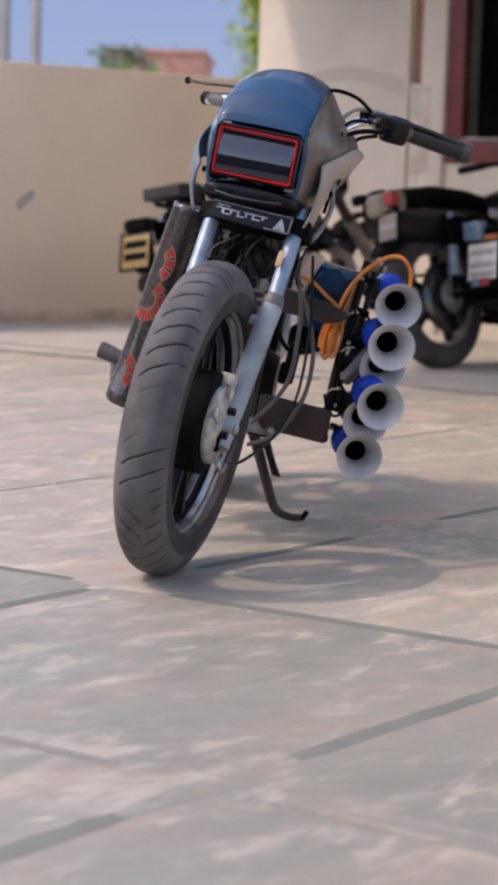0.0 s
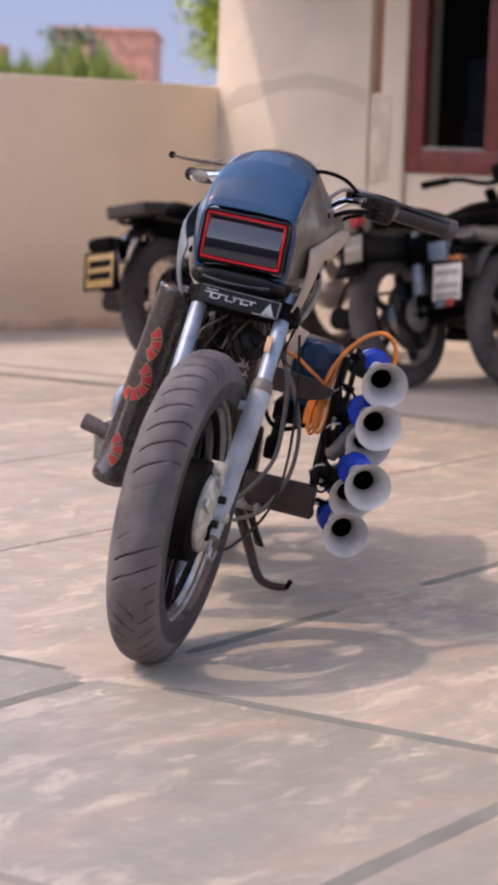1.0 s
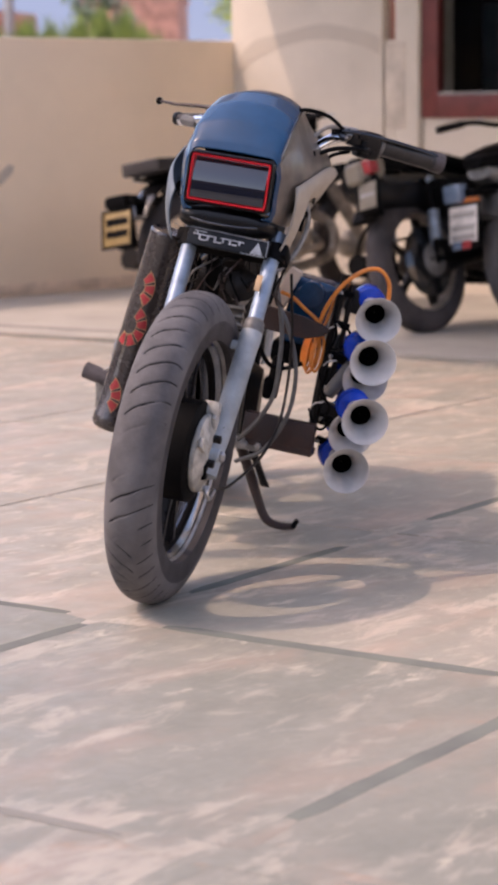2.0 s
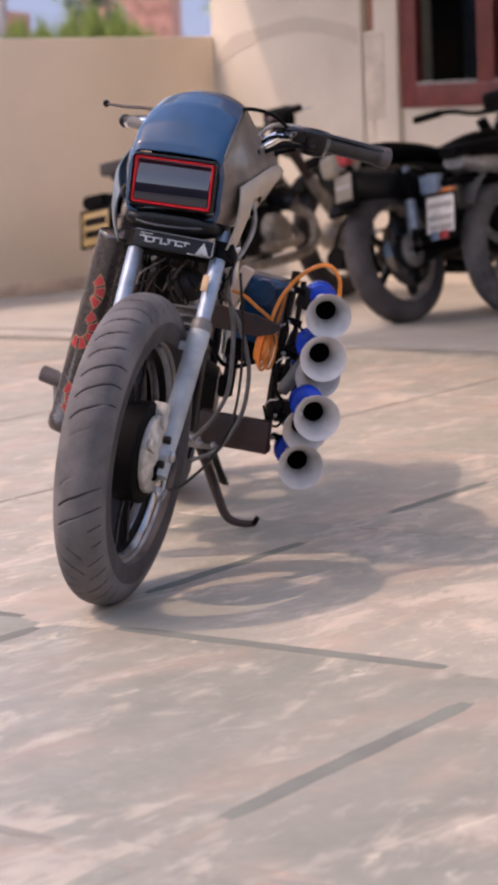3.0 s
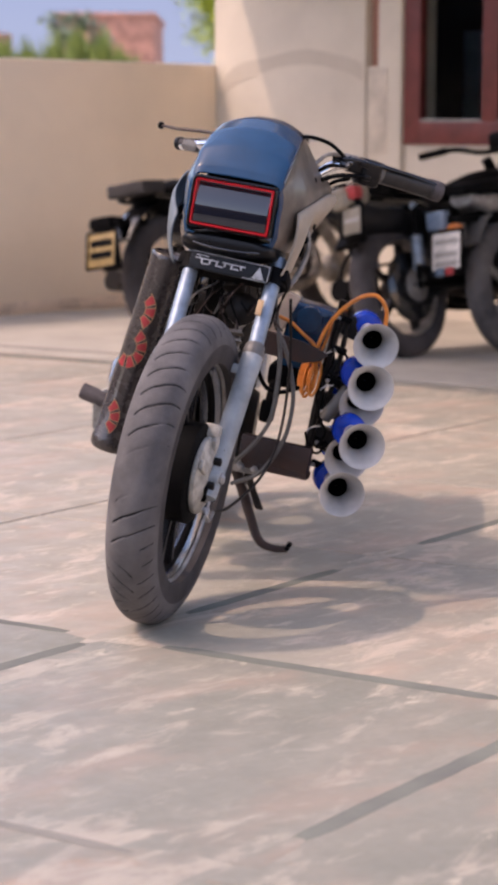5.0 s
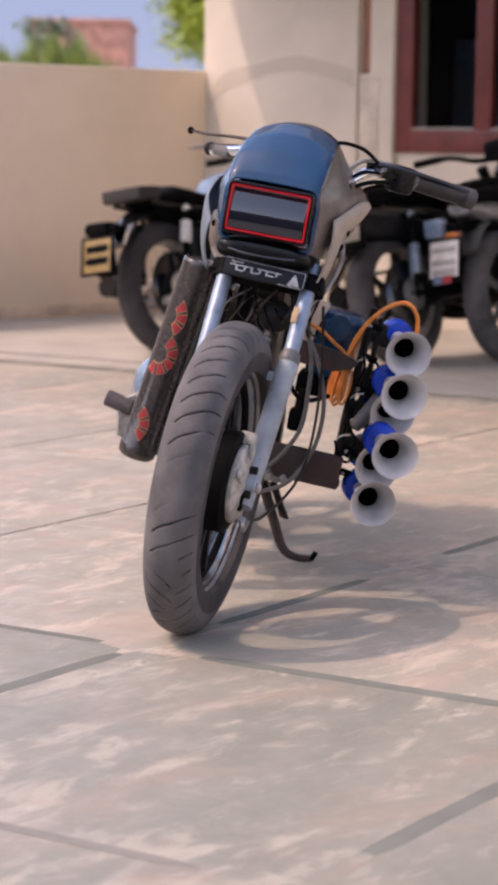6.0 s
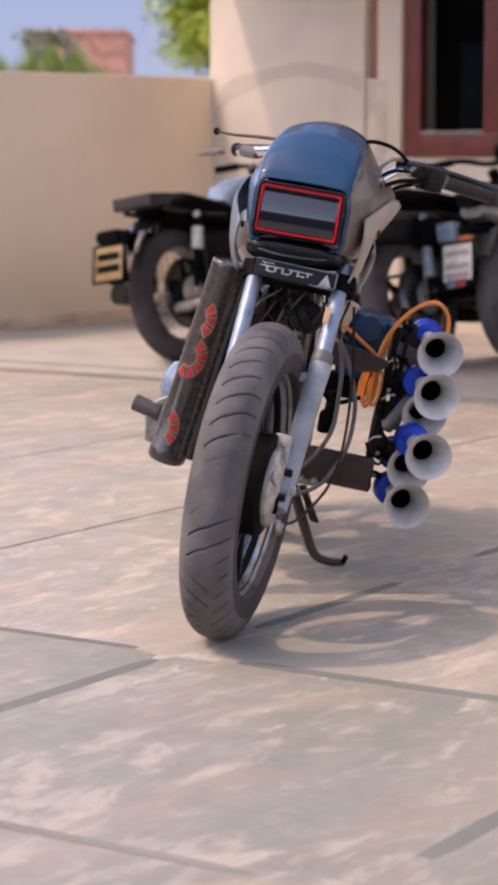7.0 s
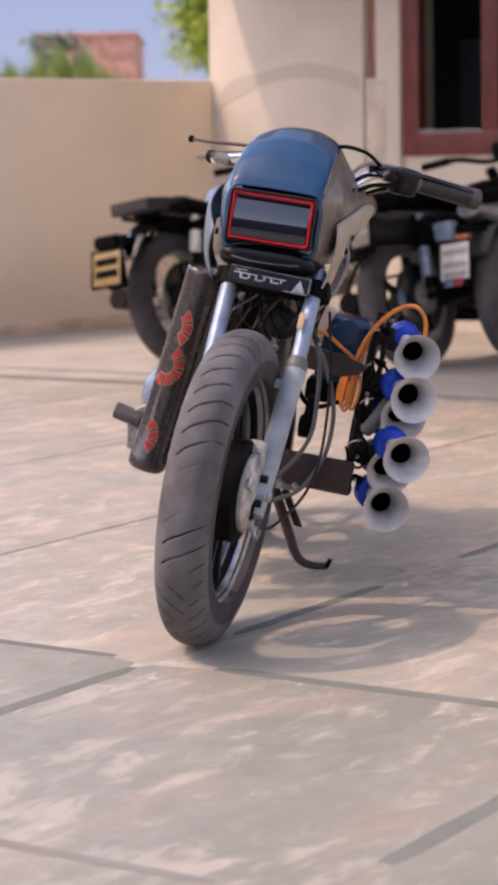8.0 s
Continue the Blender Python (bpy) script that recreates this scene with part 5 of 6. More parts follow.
# ---- parked motorcycles ----
def parked(at, yaw, lean, kind):
    """A road motorcycle, rear contact at the origin, front towards +y."""
    th = thing("motorcycle", kind["label"], "motorcycle", "parked motorcycles")
    X = Matrix.Translation(at) @ Matrix.Rotation(radians(yaw), 4, "Z") @ Matrix.Rotation(radians(lean), 4, "Y")

    def p(name, bm, material, parent=th, label="", smooth=40):
        return part(name, bm, M[material], parent, label, smooth, X)

    R = 0.305
    bw, tx = kind["bars"], kind["tail_x"]
    for nm, y, half in (("rear_wheel", 0.0, 0.052), ("front_wheel", 1.27, 0.042)):
        ax = Matrix.Translation((0, y, R)) @ TO_X
        rim = p(nm, lathe([(0.238, half * 0.75), (0.222, half * 0.7), (0.2, half * 0.3), (0.195, 0), (0.2, -half * 0.3), (0.222, -half * 0.7), (0.238, -half * 0.75), (0.238, half * 0.75)], 56, ax, False), kind["rim"], th, "alloy wheel")
        t = tyre_mesh(R, half, 0.062, 240, 25, 30)
        t.transform(X @ ax)
        finish("tyre", t, [M[kind["tyre"]], M["groove"], M[kind["tyre"]]], rim, "dusty black tyre", 60)
        for k in range(24 if kind["wire"] else 0):
            a = k * math.pi / 12
            d = 0.35 if k % 2 else -0.35
            z_ = half * 0.9 * (1 if k % 4 < 2 else -1)
            p("wire_spoke", rod(tuple(ax @ Vector((0.05 * math.cos(a + d), 0.05 * math.sin(a + d), z_))), tuple(ax @ Vector((0.2 * math.cos(a), 0.2 * math.sin(a), 0))), 0.002, seg=6), "steel", rim)
        for k in range(0 if kind["wire"] else 5):
            bm = spoke_bm(0.215, k * 2 * math.pi / 5 + 0.4, 0.024)
            bm.transform(ax)
            p("spoke", bm, kind["spoke"], rim)
        p("hub", lathe([(0.03, -0.08), (0.055, -0.06), (0.07, -0.02), (0.07, 0.02), (0.055, 0.06), (0.03, 0.08)], 28, ax), kind["hub"], rim)
        if y == 0:
            p("sprocket", lathe([(0.06, 0.06), (kind["drum"], 0.062), (kind["drum"], 0.07), (kind["drum"] - 0.012, 0.078), (0.04, 0.084)], 36, ax), "black_gloss" if kind["drum"] > 0.1 else "black_grease", rim)
            p("hub_cover", lathe([(0.02, 0.078), (0.062, 0.09), (0.074, 0.104), (0.066, 0.112), (0.03, 0.118), (0.012, 0.128)], 28, ax), "hose" if kind["strut"] else "engine_grey", rim, "dull grey hub cover")
    # rear mudguard, seat, tail
    arc = [(0, 0.36 * math.cos(a), R + 0.37 * math.sin(a)) for a in [radians(60 + 11 * k) for k in range(9)]]
    p("rear_mudguard", tube(arc, 0.07, 14, 3, 0.22), kind["fender"], th, "black rear mudguard")
    seat = [[(w * math.copysign(abs(math.cos(a)) ** 0.6, math.cos(a)), y, z + h * math.sin(a)) for a in [2 * math.pi * k / 20 for k in range(20)]] for y, w, z, h in kind["seat"]]
    seat_bm = loft(seat)
    seat_bm.transform(Matrix.Translation((0, 0, kind["seat_z"])))
    st = p("seat", seat_bm, "seat", th, "black padded seat")
    if kind["pillion"]:
        p("pillion_pad", box(0.225, 0.15, 0.06, (0, -0.16, 0.728), 0.012, (0, 0, 0), 3), "rubber_dark", st, "worn dark pillion pad")
        p("seat_rail", tube([(0.1, 0.3, 0.655), (0.115, 0.05, 0.665), (0.105, -0.16, 0.69)], 0.012, 10), "black_gloss", th, "black seat rail")
        p("seat_rail", tube([(-0.1, 0.3, 0.655), (-0.115, 0.05, 0.665), (-0.105, -0.16, 0.69)], 0.012, 10), "black_gloss", th, "black seat rail")
    if kind["skirt"]:
        p("rear_cowl", loft([[(w * math.copysign(abs(math.cos(a)) ** 0.5, math.cos(a)), y, z + h * math.copysign(abs(math.sin(a)) ** 0.6, math.sin(a))) for a in [2 * math.pi * k / 18 for k in range(18)]] for y, w, z, h in ((-0.34, 0.05, 0.68, 0.05), (-0.25, 0.08, 0.64, 0.09), (0.0, 0.1, 0.63, 0.09), (0.25, 0.11, 0.58, 0.14), (0.42, 0.09, 0.56, 0.14))]), "black_satin", th, "black cowl between seat and wheel")
    tailu = [[(w * math.copysign(abs(math.cos(a)) ** 0.6, math.cos(a)), y, z + h * math.sin(a)) for a in [2 * math.pi * k / 18 for k in range(18)]] for y, w, z, h in ((-0.3, 0.06, 0.70, 0.03), (-0.2, 0.09, 0.68, 0.055), (0.1, 0.11, 0.65, 0.06), (0.35, 0.1, 0.6, 0.08), (0.45, 0.06, 0.58, 0.06))]
    tailu = [[(x, y + kind["pan_y"], z) for x, y, z in ring] for ring in tailu]
    p("side_panel", loft(tailu), kind["panel"], th, "dark side panel")
    under = [[(w * math.copysign(abs(math.cos(a)) ** 0.5, math.cos(a)), y, z + h * math.copysign(abs(math.sin(a)) ** 0.6, math.sin(a))) for a in [2 * math.pi * k / 18 for k in range(18)]] for y, w, z, h in ((-0.24, 0.05, 0.665, 0.03), (-0.16, 0.075, 0.655, 0.06), (0.1, 0.085, 0.65, 0.08), (0.3, 0.09, 0.58, 0.14), (0.44, 0.08, 0.55, 0.15), (0.5, 0.05, 0.55, 0.12))]
    under = [[(x, y + kind["pan_y"], z) for x, y, z in ring] for ring in under]
    p("seat_pan", loft(under), "black_matt", th, "black tray and air box under the seat")
    if kind["case"]:
        p("chain_case", loft([[(0.085 + 0.018 * math.cos(a), y, z + h * math.sin(a)) for a in [2 * math.pi * k / 16 for k in range(16)]] for y, z, h in ((-0.1, 0.3, 0.03), (-0.05, 0.3, 0.07), (0.05, 0.31, 0.085), (0.2, 0.33, 0.06), (0.45, 0.35, 0.055), (0.52, 0.35, 0.03))]), "black_satin", th, "black chain case")
    if kind["housing"]:
        p("tail_housing", loft([[(tx - 0.02 + w * math.copysign(abs(math.cos(a)) ** 0.6, math.cos(a)), kind["tail_y"] + y, kind["tail_z"] + z + h * math.copysign(abs(math.sin(a)) ** 0.6, math.sin(a))) for a in [2 * math.pi * k / 18 for k in range(18)]] for y, w, z, h in ((-0.05, 0.035, -0.02, 0.035), (-0.035, 0.05, -0.02, 0.048), (0.03, 0.058, -0.01, 0.052), (0.1, 0.06, 0.0, 0.045))]), "tail_taupe", th, "taupe tail housing")
    if kind["wide"]:
        part("hand_lever", rod((-1.433, 6.25, 0.929), (-1.3, 6.25, 0.946), 0.005, 0.017, seg=14), M["hose"], th, "tapered grey lever end")
        part("arm_plate", join(rod((-1.51, 5.4, 0.213), (-1.2, 5.4, 0.278), 0.026, seg=16), lathe([(0.034, -0.014), (0.036, 0.0), (0.03, 0.014)], 18, Matrix.Translation((-1.5, 5.4, 0.215)) @ TO_X)), M["engine_grey"], th, "grey swing arm plate beside the wheel")
    if kind["strut"]:
        st_ = part("rear_shock", rod((-0.196, 5.3, 0.36), (-0.207, 5.3, 0.53), 0.02), M["tube_chrome"], th, "bright rear shock absorber sleeve")
    lampb = p("tail_lamp", box(kind["lamp_w"], 0.06, kind["lamp_h"], (tx + kind["lamp_x"], kind["tail_y"], kind["tail_z"]), 0.015), kind["tail"], th, "tail lamp")
    p("tail_bracket", join(box(0.07, 0.26, 0.03, (tx, kind["tail_y"] + 0.13, kind["tail_z"]), 0.008), box(0.1, 0.03, 0.22, (tx, kind["tail_y"] + 0.02, kind["tail_z"] - 0.1), 0.008)), "black_matt", th)
    pz = kind["plate_z"]
    PL = pose(tx + kind["plate_x"], kind["tail_y"] - 0.035, pz, -12, 0, 0)
    pb = box(kind["plate_w"], 0.006, kind["plate_h"], (0, 0, 0), 0.003)
    pb.transform(PL)
    pl = p("number_plate", pb, kind["plate"], th, "number plate with dark bars")
    rim_b = ring_bm(kind["plate_w"], kind["plate_h"], 0.012, 0.014, (0, 0, 0))
    rim_b.transform(PL)
    p("plate_holder", rim_b, "black_matt", pl)
    if kind["sticker"]:
        for sx_, mt in ((-0.03, "tank_blue"), (0.02, "red_decal")):
            sb = box(0.045, 0.004, 0.035, (sx_, -0.006, -0.5 * kind["plate_h"] - 0.012), 0.002)
            sb.transform(PL)
            p("sticker", sb, mt, pl, "small coloured sticker")
    for k, z in enumerate(kind["lines"]):
        bb = box(kind["plate_w"] * 0.8, 0.002, kind["plate_h"] * kind["bar_h"], (0, -0.0042, z * kind["plate_h"]))
        bb.transform(PL)
        p("plate_bar", bb, kind["ink"], pl, "dark bar")
    for s in (1, -1):
        ind = p("indicator", join(rod((0.03 * s, kind["tail_y"] + 0.03, kind["tail_z"] + kind["ind_z"]), (kind["ind_x"] * s, kind["tail_y"] + 0.02, kind["tail_z"] + kind["ind_z"]), 0.008), box(0.07, 0.04, 0.045, (kind["ind_x"] * s, kind["tail_y"] + 0.015, kind["tail_z"] + kind["ind_z"]), 0.012)), kind["ind"], th, "turn indicator")
        lo_, hi_ = (0.125 * s, 0.0, 0.33), (0.13 * s, 0.03 + kind["rake"], 0.65)
        sh = p("shock_absorber", rod(lo_, hi_, 0.014), "black_matt", th, "shock absorber")
        c0, c1 = kind["cover"]
        p("shock_cover", lathe([(0.024, c0), (0.027, c0 + 0.005), (0.027, c1 - 0.005), (0.023, c1)], 20, aim(lo_, hi_)[0]), kind["shock"], sh, "pale shock absorber cover")
        p("shock_cap", lathe([(0.016, -0.012), (0.02, 0.0), (0.012, 0.012)], 18, Matrix.Translation(hi_) @ TO_X), kind["shock"], sh)
        p("swing_arm", join(tube([(0.1 * s, -0.04, R), (0.1 * s, 0.2, R + 0.005), (0.09 * s, 0.45, R + 0.02)], 0.02, 10), lathe([(0.02, -0.01), (0.024, 0.0), (0.018, 0.012)], 16, Matrix.Translation((0.1 * s + 0.02 * s, 0, R)) @ TO_X)), kind["arm"], th)
        fk = p("fork_leg", rod((0.09 * s, 1.27, 0.29), (0.09 * s, 1.09 + 0.5 * kind["fork_y"], 0.6), 0.031), kind["fork"], th, "grey fork leg")
        p("fork_tube", rod((0.09 * s, 1.09 + 0.5 * kind["fork_y"], 0.6), (0.09 * s, 0.93 + kind["fork_y"], 0.9), 0.026), "rust_iron" if kind["fork_y"] else "black_matt", fk)
    arc = [(0, 1.27 + 0.34 * math.cos(a), R + 0.34 * math.sin(a)) for a in [radians(35 + 13 * k) for k in range(9)]]
    p("front_mudguard", tube(arc, 0.06, 12, 3, 0.25), kind["panel"], th)
    bz = kind["bar_z"]
    p("handlebar", join(tube([(-0.34 * bw, 0.78, 0.98 + bz), (-0.2 * bw, 0.84, 0.98 + bz), (-0.08, 0.9, 0.94 + bz), (0.08, 0.9, 0.94 + bz), (0.2 * bw, 0.84, 0.98 + bz), (0.34 * bw, 0.78, 0.98 + bz)], 0.012, 10), rod((-0.36 * bw, 0.775, 0.98 + bz), (-0.23 * bw, 0.82, 0.982 + bz), 0.018), rod((0.36 * bw, 0.775, 0.98 + bz), (0.23 * bw, 0.82, 0.982 + bz), 0.018)), "black_matt", th)
    for s in (1, -1):
        p("hand_lever", tube([(0.18 * s * bw, 0.9, 0.99 + bz), (0.26 * s * bw, 0.9, 0.985 + bz), (0.37 * s * bw, 0.86, 0.98 + bz)], (0.008, 0.005), 8), "steel", th)
    p("instrument", box(0.16, 0.08, 0.1, (0, 0.98, 0.98 + bz), 0.03, seg=3), "black_matt", th)
    p("headlamp", lathe([(0.02, -0.1), (0.07, -0.06), (0.085, 0.0), (0.08, 0.01), (0.01, 0.03)], 28, pose(0, 1.05, 0.86 + bz, -90, 0, 0)), "black_gloss", th)
    tsec = [[(w * math.copysign(abs(math.cos(a)) ** 0.7, math.cos(a)), y, z + h * math.sin(a)) for a in [2 * math.pi * k / 22 for k in range(22)]] for y, w, z, h in ((0.44, 0.06, 0.74, 0.05), (0.52, 0.11, 0.78, 0.09), (0.68, 0.14, 0.8, 0.11), (0.82, 0.13, 0.82, 0.1), (0.92, 0.07, 0.82, 0.06))]
    tsec = [[(x, y + kind["tank_y"], z + kind["tank_z"]) for x, y, z in ring] for ring in tsec]
    p("fuel_tank", loft(tsec), kind["tank"], th, "painted fuel tank")
    eng = p("engine", join(box(0.22, 0.3, 0.22, (0, 0.58, 0.36), 0.03, seg=3), box(0.16, 0.14, 0.24, (0, 0.72, 0.55), 0.02), lathe([(0.1, -0.02), (0.1, 0.01), (0.07, 0.03)], 32, Matrix.Translation((0.11, 0.55, 0.36)) @ TO_X), lathe([(0.07, -0.03), (0.1, -0.01), (0.1, 0.02)], 32, Matrix.Translation((-0.11, 0.55, 0.36)) @ TO_X)), kind["engine"], th, "engine block")
    if kind["wide"]:
        e = kind["wide"]
        p("crank_cover", lathe([(0.02, 0.03), (0.06, 0.026), (0.085, 0.012), (0.092, 0.0), (0.092, -e)], 36, Matrix.Translation((0.11 + e, 0.62, 0.35)) @ TO_X), "engine_grey", eng, "round grey crankcase cover")
        for q in (0.6, 1.8, 3.0, 4.2, 5.4):
            p("cover_bolt", lathe([(0.009, 0), (0.009, 0.01), (0.005, 0.013)], 8, Matrix.Translation((0.11 + e, 0.62 + 0.08 * math.cos(q), 0.35 + 0.08 * math.sin(q))) @ TO_X), "caliper", eng)
        p("air_intake", lathe([(0.05, -0.06), (0.06, 0.0), (0.057, 0.012), (0.045, 0.006), (0.02, -0.02)], 30, aim((0.13 + e, 0.66, 0.5), (0.23 + e, 0.62, 0.5))[0]), "black_satin", eng, "dark round intake")
        p("header_pipe", join(tube([(0.08, 0.82, 0.48), (0.16, 0.9, 0.4), (0.2, 0.82, 0.26), (0.19, 0.55, 0.21), (0.17, 0.2, 0.2), (0.16, -0.06, 0.2)], 0.024, 12), tube([(0.05, 0.78, 0.42), (0.14, 0.8, 0.33), (0.21, 0.7, 0.29), (0.2, 0.45, 0.28)], 0.02, 12)), "engine_grey", eng, "dull grey exhaust pipes")
        p("pipe_tip", rod((0.16, -0.05, 0.2), (0.16, -0.09, 0.2), 0.028), "black_matt", eng, "black pipe tip")
        p("side_cover", box(0.05, 0.3, 0.26, (0.1, 0.24, 0.46), 0.04, (0, 0, 0), 3), "black_satin", th, "black side cover")
    for k in range(6):
        p("cooling_fin", box(0.2, 0.18, 0.008, (0, 0.72, 0.46 + 0.028 * k), 0.002), "steel", eng)
    p("frame", join(tube([(0, 0.93, 0.86), (0, 0.86, 0.6), (0, 0.78, 0.3), (0, 0.6, 0.22), (0, 0.36, 0.24)], 0.02, 10), tube([(0.11, 0.4, 0.62), (0.13, 0.42, 0.4), (0.1, 0.4, 0.24)], 0.015, 10), tube([(-0.11, 0.4, 0.62), (-0.13, 0.42, 0.4), (-0.1, 0.4, 0.24)], 0.015, 10)), "black_matt", th)
    s, ez = kind["pipe"], kind["exh_z"]
    p("exhaust", join(tube([(0.06 * s, 0.8, 0.5), (0.09 * s, 0.9, 0.35), (0.12 * s, 0.75, 0.22), (0.15 * s, 0.4, 0.24)], 0.02, 12), tube([(0.15 * s, 0.4, 0.24), (0.17 * s, 0.1, 0.29 + 0.5 * ez), (0.17 * s, -0.2, 0.34 + ez)], (0.035, 0.05), 16, 5)), kind["exhaust"], th, "exhaust silencer")
    if ez:
        p("pipe_tip", join(lathe([(0.05, 0.0), (0.03, 0.012), (0.022, 0.014), (0.02, -0.002), (0.002, -0.003)], 24, aim((0.17 * s, -0.19, 0.335 + ez), (0.17 * s, -0.3, 0.35 + ez))[0])), "black_matt", th, "dark open silencer end")
    p("saree_guard" if kind["guard"] else "foot_rest", tube([(-0.16, 0.3, 0.3), (-0.22, 0.3, 0.3)], 0.014, 8) if not kind["guard"] else join(tube([(-0.18, 0.25, 0.55), (-0.2, 0.0, 0.53), (-0.2, -0.14, 0.4), (-0.19, -0.1, 0.3)], 0.009, 8), tube([(-0.18, 0.25, 0.45), (-0.2, 0.0, 0.42), (-0.19, -0.1, 0.33)], 0.007, 8)), "black_matt", th)
    p("kick_stand", tube([(-0.1, 0.36, 0.25), (-0.15, 0.36, 0.12), (-0.2, 0.36, -0.02 - 0.2 * math.sin(radians(lean)))], 0.011, 8), "black_matt", th)
    return th


BASE = dict(rim="steel", spoke="steel", fender="black_matt", panel="black_gloss", bars=1.0, ind_x=0.1, ind_z=0.03, tail="black_matt", tail_y=-0.42, tail_z=0.58, plate="plate_yellow", plate_w=0.19, plate_h=0.17, plate_z=0.46, ind="black_matt", shock="black_matt", tail_x=0.0, plate_x=0.0, hub="black_grease", fork_y=0.0, exh_z=0.0, tank="black_gloss", engine="black_grease", pipe=1, exhaust="black_grease", guard=False, lines=(0.2, -0.16), wire=False, tyre="rubber_dark", ink="bar_ink", skirt=False, case=True, rake=0.0, cover=(0.06, 0.19), seat_z=0.0, pan_y=0.0, arm="steel", wide=0.0, bar_z=0.0, housing=False, lamp_w=0.12, lamp_x=0.0, fork="steel", drum=0.09, tank_z=0.0, bar_h=0.15, strut=False, tank_y=0.0, pillion=False, sticker=False, lamp_h=0.06, seat=((-0.34, 0.05, 0.74, 0.02), (-0.25, 0.1, 0.74, 0.035), (0.0, 0.125, 0.75, 0.045), (0.2, 0.125, 0.74, 0.04), (0.34, 0.12, 0.71, 0.045), (0.5, 0.09, 0.7, 0.04)), label="")
parked((-1.325, 5.5, 0.0), -26, -9, BASE | dict(pillion=True, hub="engine_grey", fork_y=-0.13, drum=0.16, fender="black_gloss", tank_z=-0.07, bar_h=0.21, ink="black_matt", pipe=-1, tank="tank_blue", panel="black_matt", rim="caliper", wire=True, tyre="rubber_dust", case=True, rake=0.03, cover=(0.17, 0.27), arm="caliper", seat_z=-0.035, seat=((-0.12, 0.085, 0.735, 0.02), (-0.1, 0.1, 0.735, 0.03), (-0.04, 0.12, 0.74, 0.04), (0.05, 0.125, 0.755, 0.045), (0.2, 0.12, 0.73, 0.045), (0.34, 0.11, 0.7, 0.045), (0.5, 0.09, 0.69, 0.04)), pan_y=0.17, tank_y=-0.1, bar_z=-0.07, bars=0.8, wide=0.06, fork="engine_grey", engine="black_grease", exhaust="black_grease", ind_z=0.0, ind_x=0.055, tail_y=-0.4, plate_w=0.16, plate_h=0.15, plate_z=0.465, shock="plate_white", label="black cruiser motorcycle with a grey-blue tank and yellow plate"))
parked((-0.225, 5.3, 0.0), -30, -13, BASE | dict(drum=0.155, strut=True, shock="tube_chrome", tyre="rubber_dust", rim="engine_grey", spoke="black_grease", skirt=True, ink="plate_ink", housing=True, lamp_w=0.06, lamp_x=0.04, tail="red_decal", tail_x=0.09, pipe=-1, arm="black_matt", tail_y=-0.36, tail_z=0.715, plate_x=0.035, plate_z=0.595, plate_w=0.1, plate_h=0.115, tank="black_matt", tank_z=-0.09, bar_z=-0.012, plate="tail_taupe", lines=(0.02,), ind_x=0.05, exhaust="black_matt", guard=True, label="black commuter motorcycle with a red tail lamp parked in shade"))
parked((0.215, 5.6, 0.0), -28, -9, BASE | dict(sticker=True, exhaust="engine_grey", exh_z=-0.15, fender="hose", tank="black_matt", bars=1.55, bar_z=-0.32, tank_z=-0.25, lamp_x=-0.05, lamp_w=0.095, lamp_h=0.085, lines=(0.25, -0.1, -0.36), ink="plate_ink", tyre="rubber", tail="tank_blue", tail_z=0.615, plate="plate_white", plate_w=0.15, plate_h=0.16, plate_z=0.48, ind="amber", ind_x=0.02, ind_z=-0.045, panel="steel", label="black motorcycle with a white plate and amber indicators"))

# ---- stone slabs of the courtyard ----
A0_, C0_ = -0.168, 0.015                  # where the two families of joints lie
nA = Vector((-A_DIR.y, A_DIR.x, 0))
nC = Vector((C_DIR.y, -C_DIR.x, 0))


def cross(a, c):
    """The crossing of joint a of the first family and joint c of the second."""
    mat2 = Matrix(((nA.x, nA.y), (nC.x, nC.y)))
    v = mat2.inverted() @ Vector((a, c))
    return Vector((v.x, v.y, 0))


def along(a, c0, c1, wide, z, thick):
    """A straight strip that follows the first family of joints at offset a."""
    m = Matrix((A_DIR, nA, Vector((0, 0, 1)))).transposed().to_4x4()
    b_ = box(c1 - c0, wide, thick, ((c0 + c1) / 2, a, z))
    b_.transform(m)
    return b_


part("apron", along(7.69, -7.0, 9.0, 7.22, 0.0, 0.008), M["concrete"], bed, "plain concrete apron along the house", 0)
for a_ in (4.285, 3.985):
    part("joint_strip", along(a_, -7.0, -2.1, 0.05, 0.0016, 0.006), M["joint_dark"], bed, "dark filled joint", 0)



def joint_run(family, at, s0, s1, wide, z, seed, material, label):
    """A stretch of filled joint with uneven edges and tapering ends, along one family of joints."""
    rj = random.Random(seed)
    way, nrm = (A_DIR, nA) if family == "a" else (C_DIR, nC)
    shift = cross(at, 0) if family == "a" else cross(0, at)
    shift = shift - way * shift.dot(way)
    count = max(4, int((s1 - s0) / 0.035))
    rows = []
    for k in range(count + 1):
        u = k / count
        near = min(u, 1 - u) * (s1 - s0)
        w = wide * min(1.0, 0.35 + near / 0.09) / 2
        q = shift + way * (s0 + (s1 - s0) * u)
        rows.append([q - nrm * w * rj.uniform(0.9, 1.07) + Vector((0, 0, z)), q + nrm * w * rj.uniform(0.9, 1.07) + Vector((0, 0, z))])
    bm = loft(rows, False, False)
    bmesh.ops.recalc_face_normals(bm, faces=bm.faces)
    part("joint_fill", bm, material, bed, label, 0)


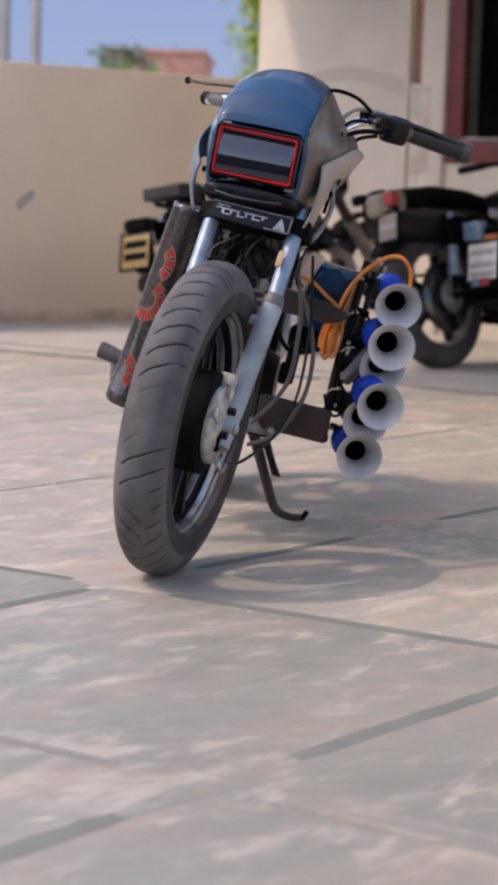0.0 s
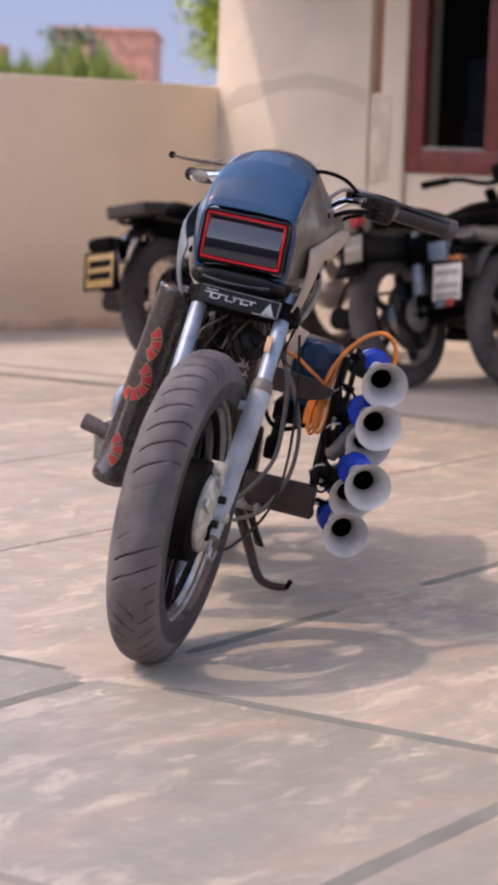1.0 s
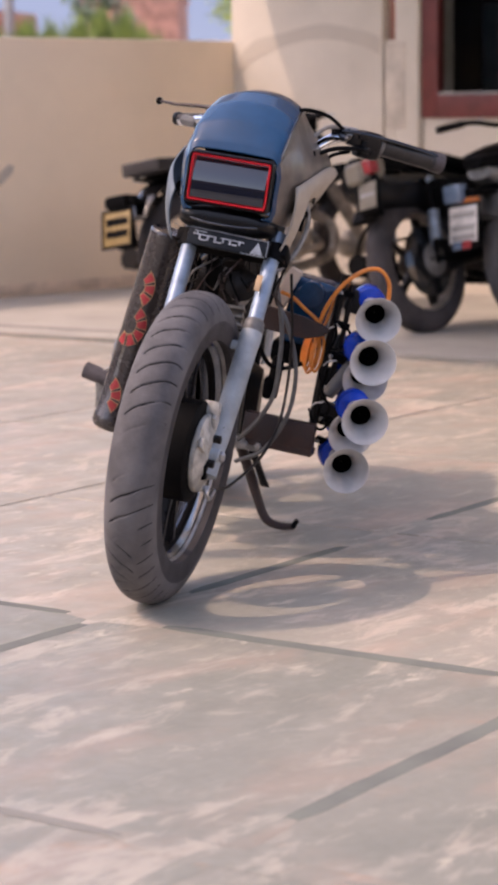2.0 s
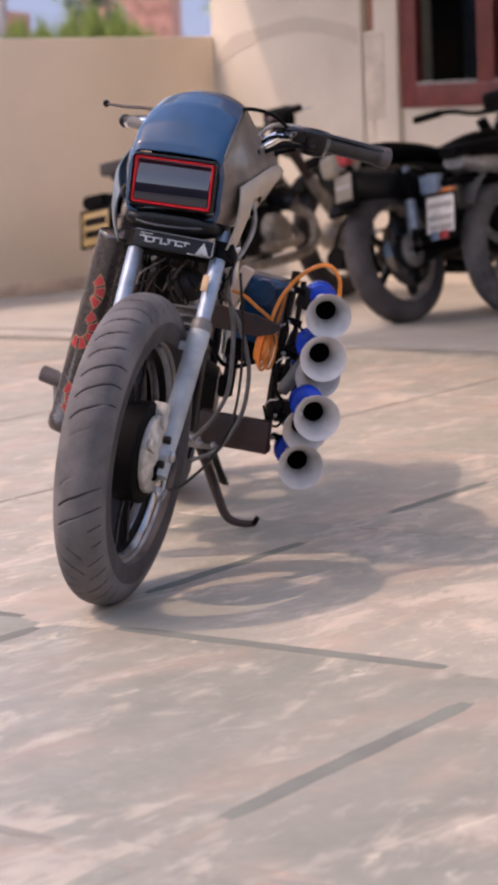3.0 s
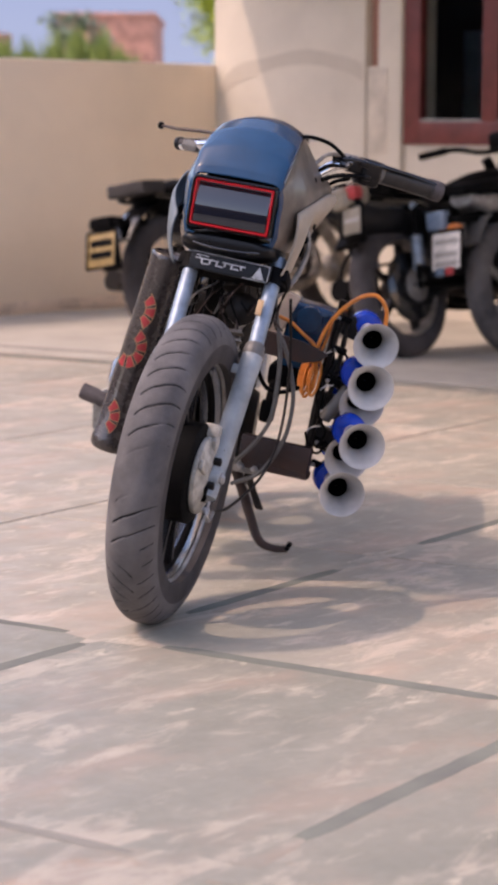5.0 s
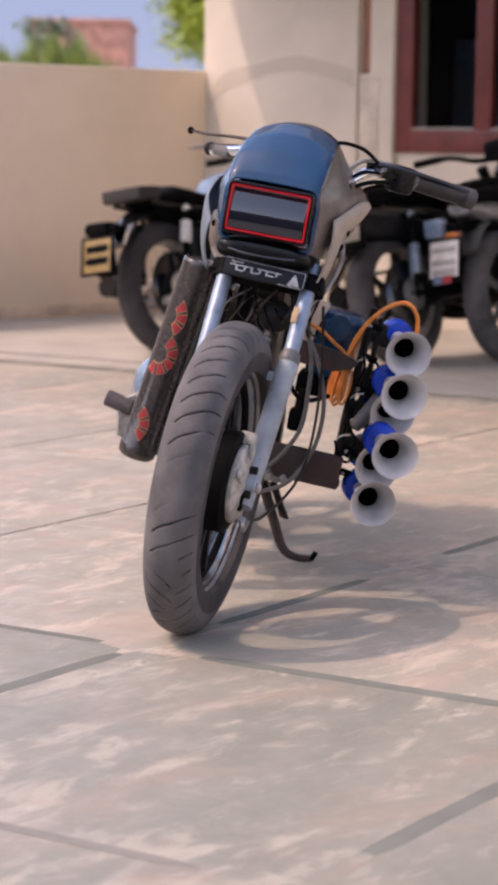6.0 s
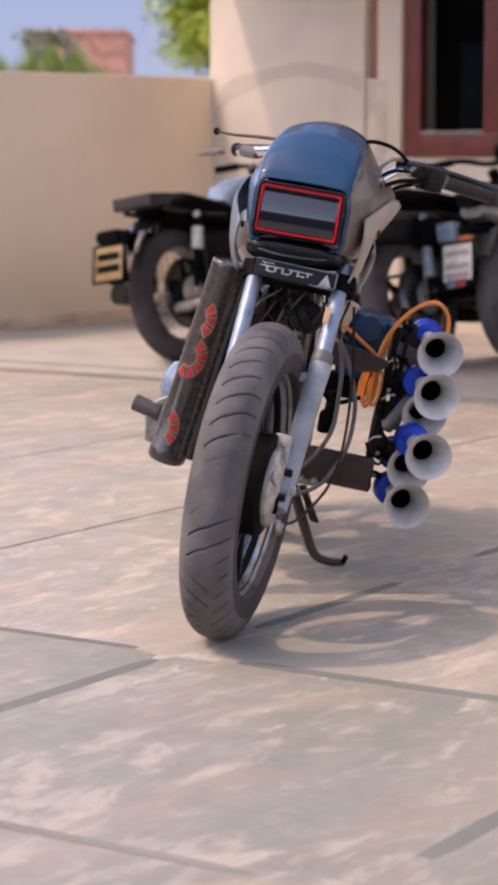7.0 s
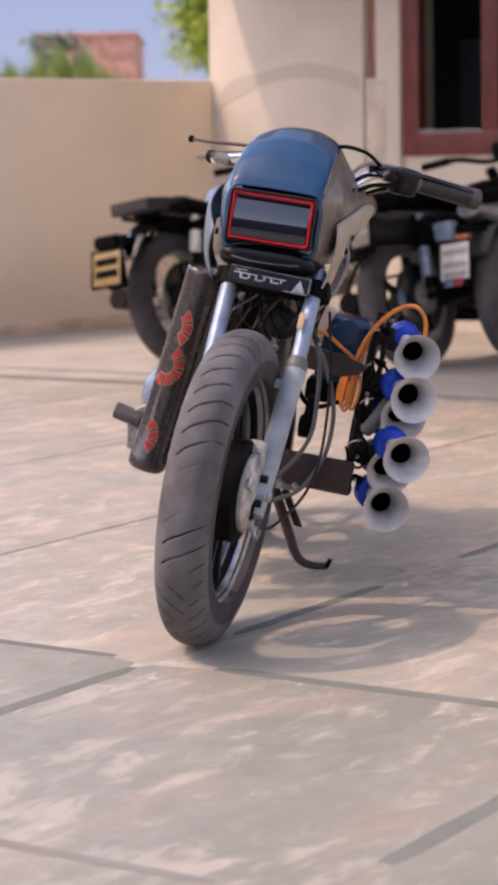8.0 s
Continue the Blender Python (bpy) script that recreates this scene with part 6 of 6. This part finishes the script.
for k, (fam, at, s0, s1, wide, dark) in enumerate((
    ("c", 1.012, -2.2, -1.3, 0.046, True), ("c", 1.012, -1.33, -0.96, 0.05, False), ("c", 1.012, -0.99, -0.27, 0.038, True), ("c", 1.012, -0.3, 0.1, 0.05, False),
    ("a", -0.168, -1.2, -0.05, 0.03, True), ("a", -0.168, -0.08, 0.15, 0.06, False), ("a", -0.168, 0.14, 0.88, 0.04, True), ("a", -0.168, 0.86, 1.25, 0.065, False),
    ("c", 0.015, -1.0, -0.21, 0.037, True), ("c", 0.015, -0.23, 0.1, 0.05, False), ("c", 0.02, 0.09, 0.68, 0.034, True), ("c", 0.015, 0.66, 1.04, 0.05, False), ("c", 0.012, 1.02, 1.5, 0.034, True),
    ("a", -1.19, 0.78, 2.4, 0.07, False),
)):
    joint_run(fam, at, s0, s1, wide, (0.0001 if dark else 0.0003) + 0.00001 * k, int(1000 * abs(at) + 100 * abs(s0)), M["slate"] if dark else M["stone_grey" if at < -0.2 or at > 1 or s1 < -0.2 else "stone_warm"], "slate-grey joint filler" if dark else "joint worn flush with the stone")

for s0, s1, wide in ((-0.6, 0.8, 0.026), (1.15, 1.75, 0.034)):
    joint_run("a", -1.19, s0, s1, wide, 0.0005, int(100 * s1), M["joint"], "pale worn joint filler")

slab_meshes = {}
rng = random.Random(11)
PITCH_A, PITCH_C, GAP_A, GAP_C = 1.022, 0.997, 0.006, 0.006
for i in range(-6, 11):
    for j in range(-9, 8):
        a0, c0 = A0_ + i * PITCH_A, C0_ + j * PITCH_C
        pts = [cross(a0 + u * PITCH_A + (GAP_A if u == 0 else -GAP_A), c0 + v * PITCH_C + (GAP_C if v == 0 else -GAP_C)) for u, v in ((0, 0), (0, 1), (1, 1), (1, 0))]
        mid = sum(pts, Vector()) / 4
        rel = mid - CORNER
        if rel.dot(N_DIR) < 0.6 or rel.dot(E_DIR) < 0.55:
            continue
        key = "stone_grey" if i < 0 else "stone_warm"
        if key not in slab_meshes:
            bm = bmesh.new()
            top = [bm.verts.new(q - mid + Vector((0, 0, 0.0))) for q in pts]
            low = [bm.verts.new(q - mid + (q - mid).normalized() * 0.003 + Vector((0, 0, -0.004))) for q in pts]
            bm.faces.new(top)
            for k in range(4):
                bm.faces.new((top[k], top[(k + 1) % 4], low[(k + 1) % 4], low[k]))
            bmesh.ops.recalc_face_normals(bm, faces=bm.faces)
            me = bpy.data.meshes.new("slab")
            bm.to_mesh(me)
            bm.free()
            me.materials.append(M[key])
            slab_meshes[key] = me
        ob = new("slab", slab_meshes[key])
        ob.parent = bed
        ob.location = mid + Vector((0, 0, rng.uniform(-0.0002, 0.0)))
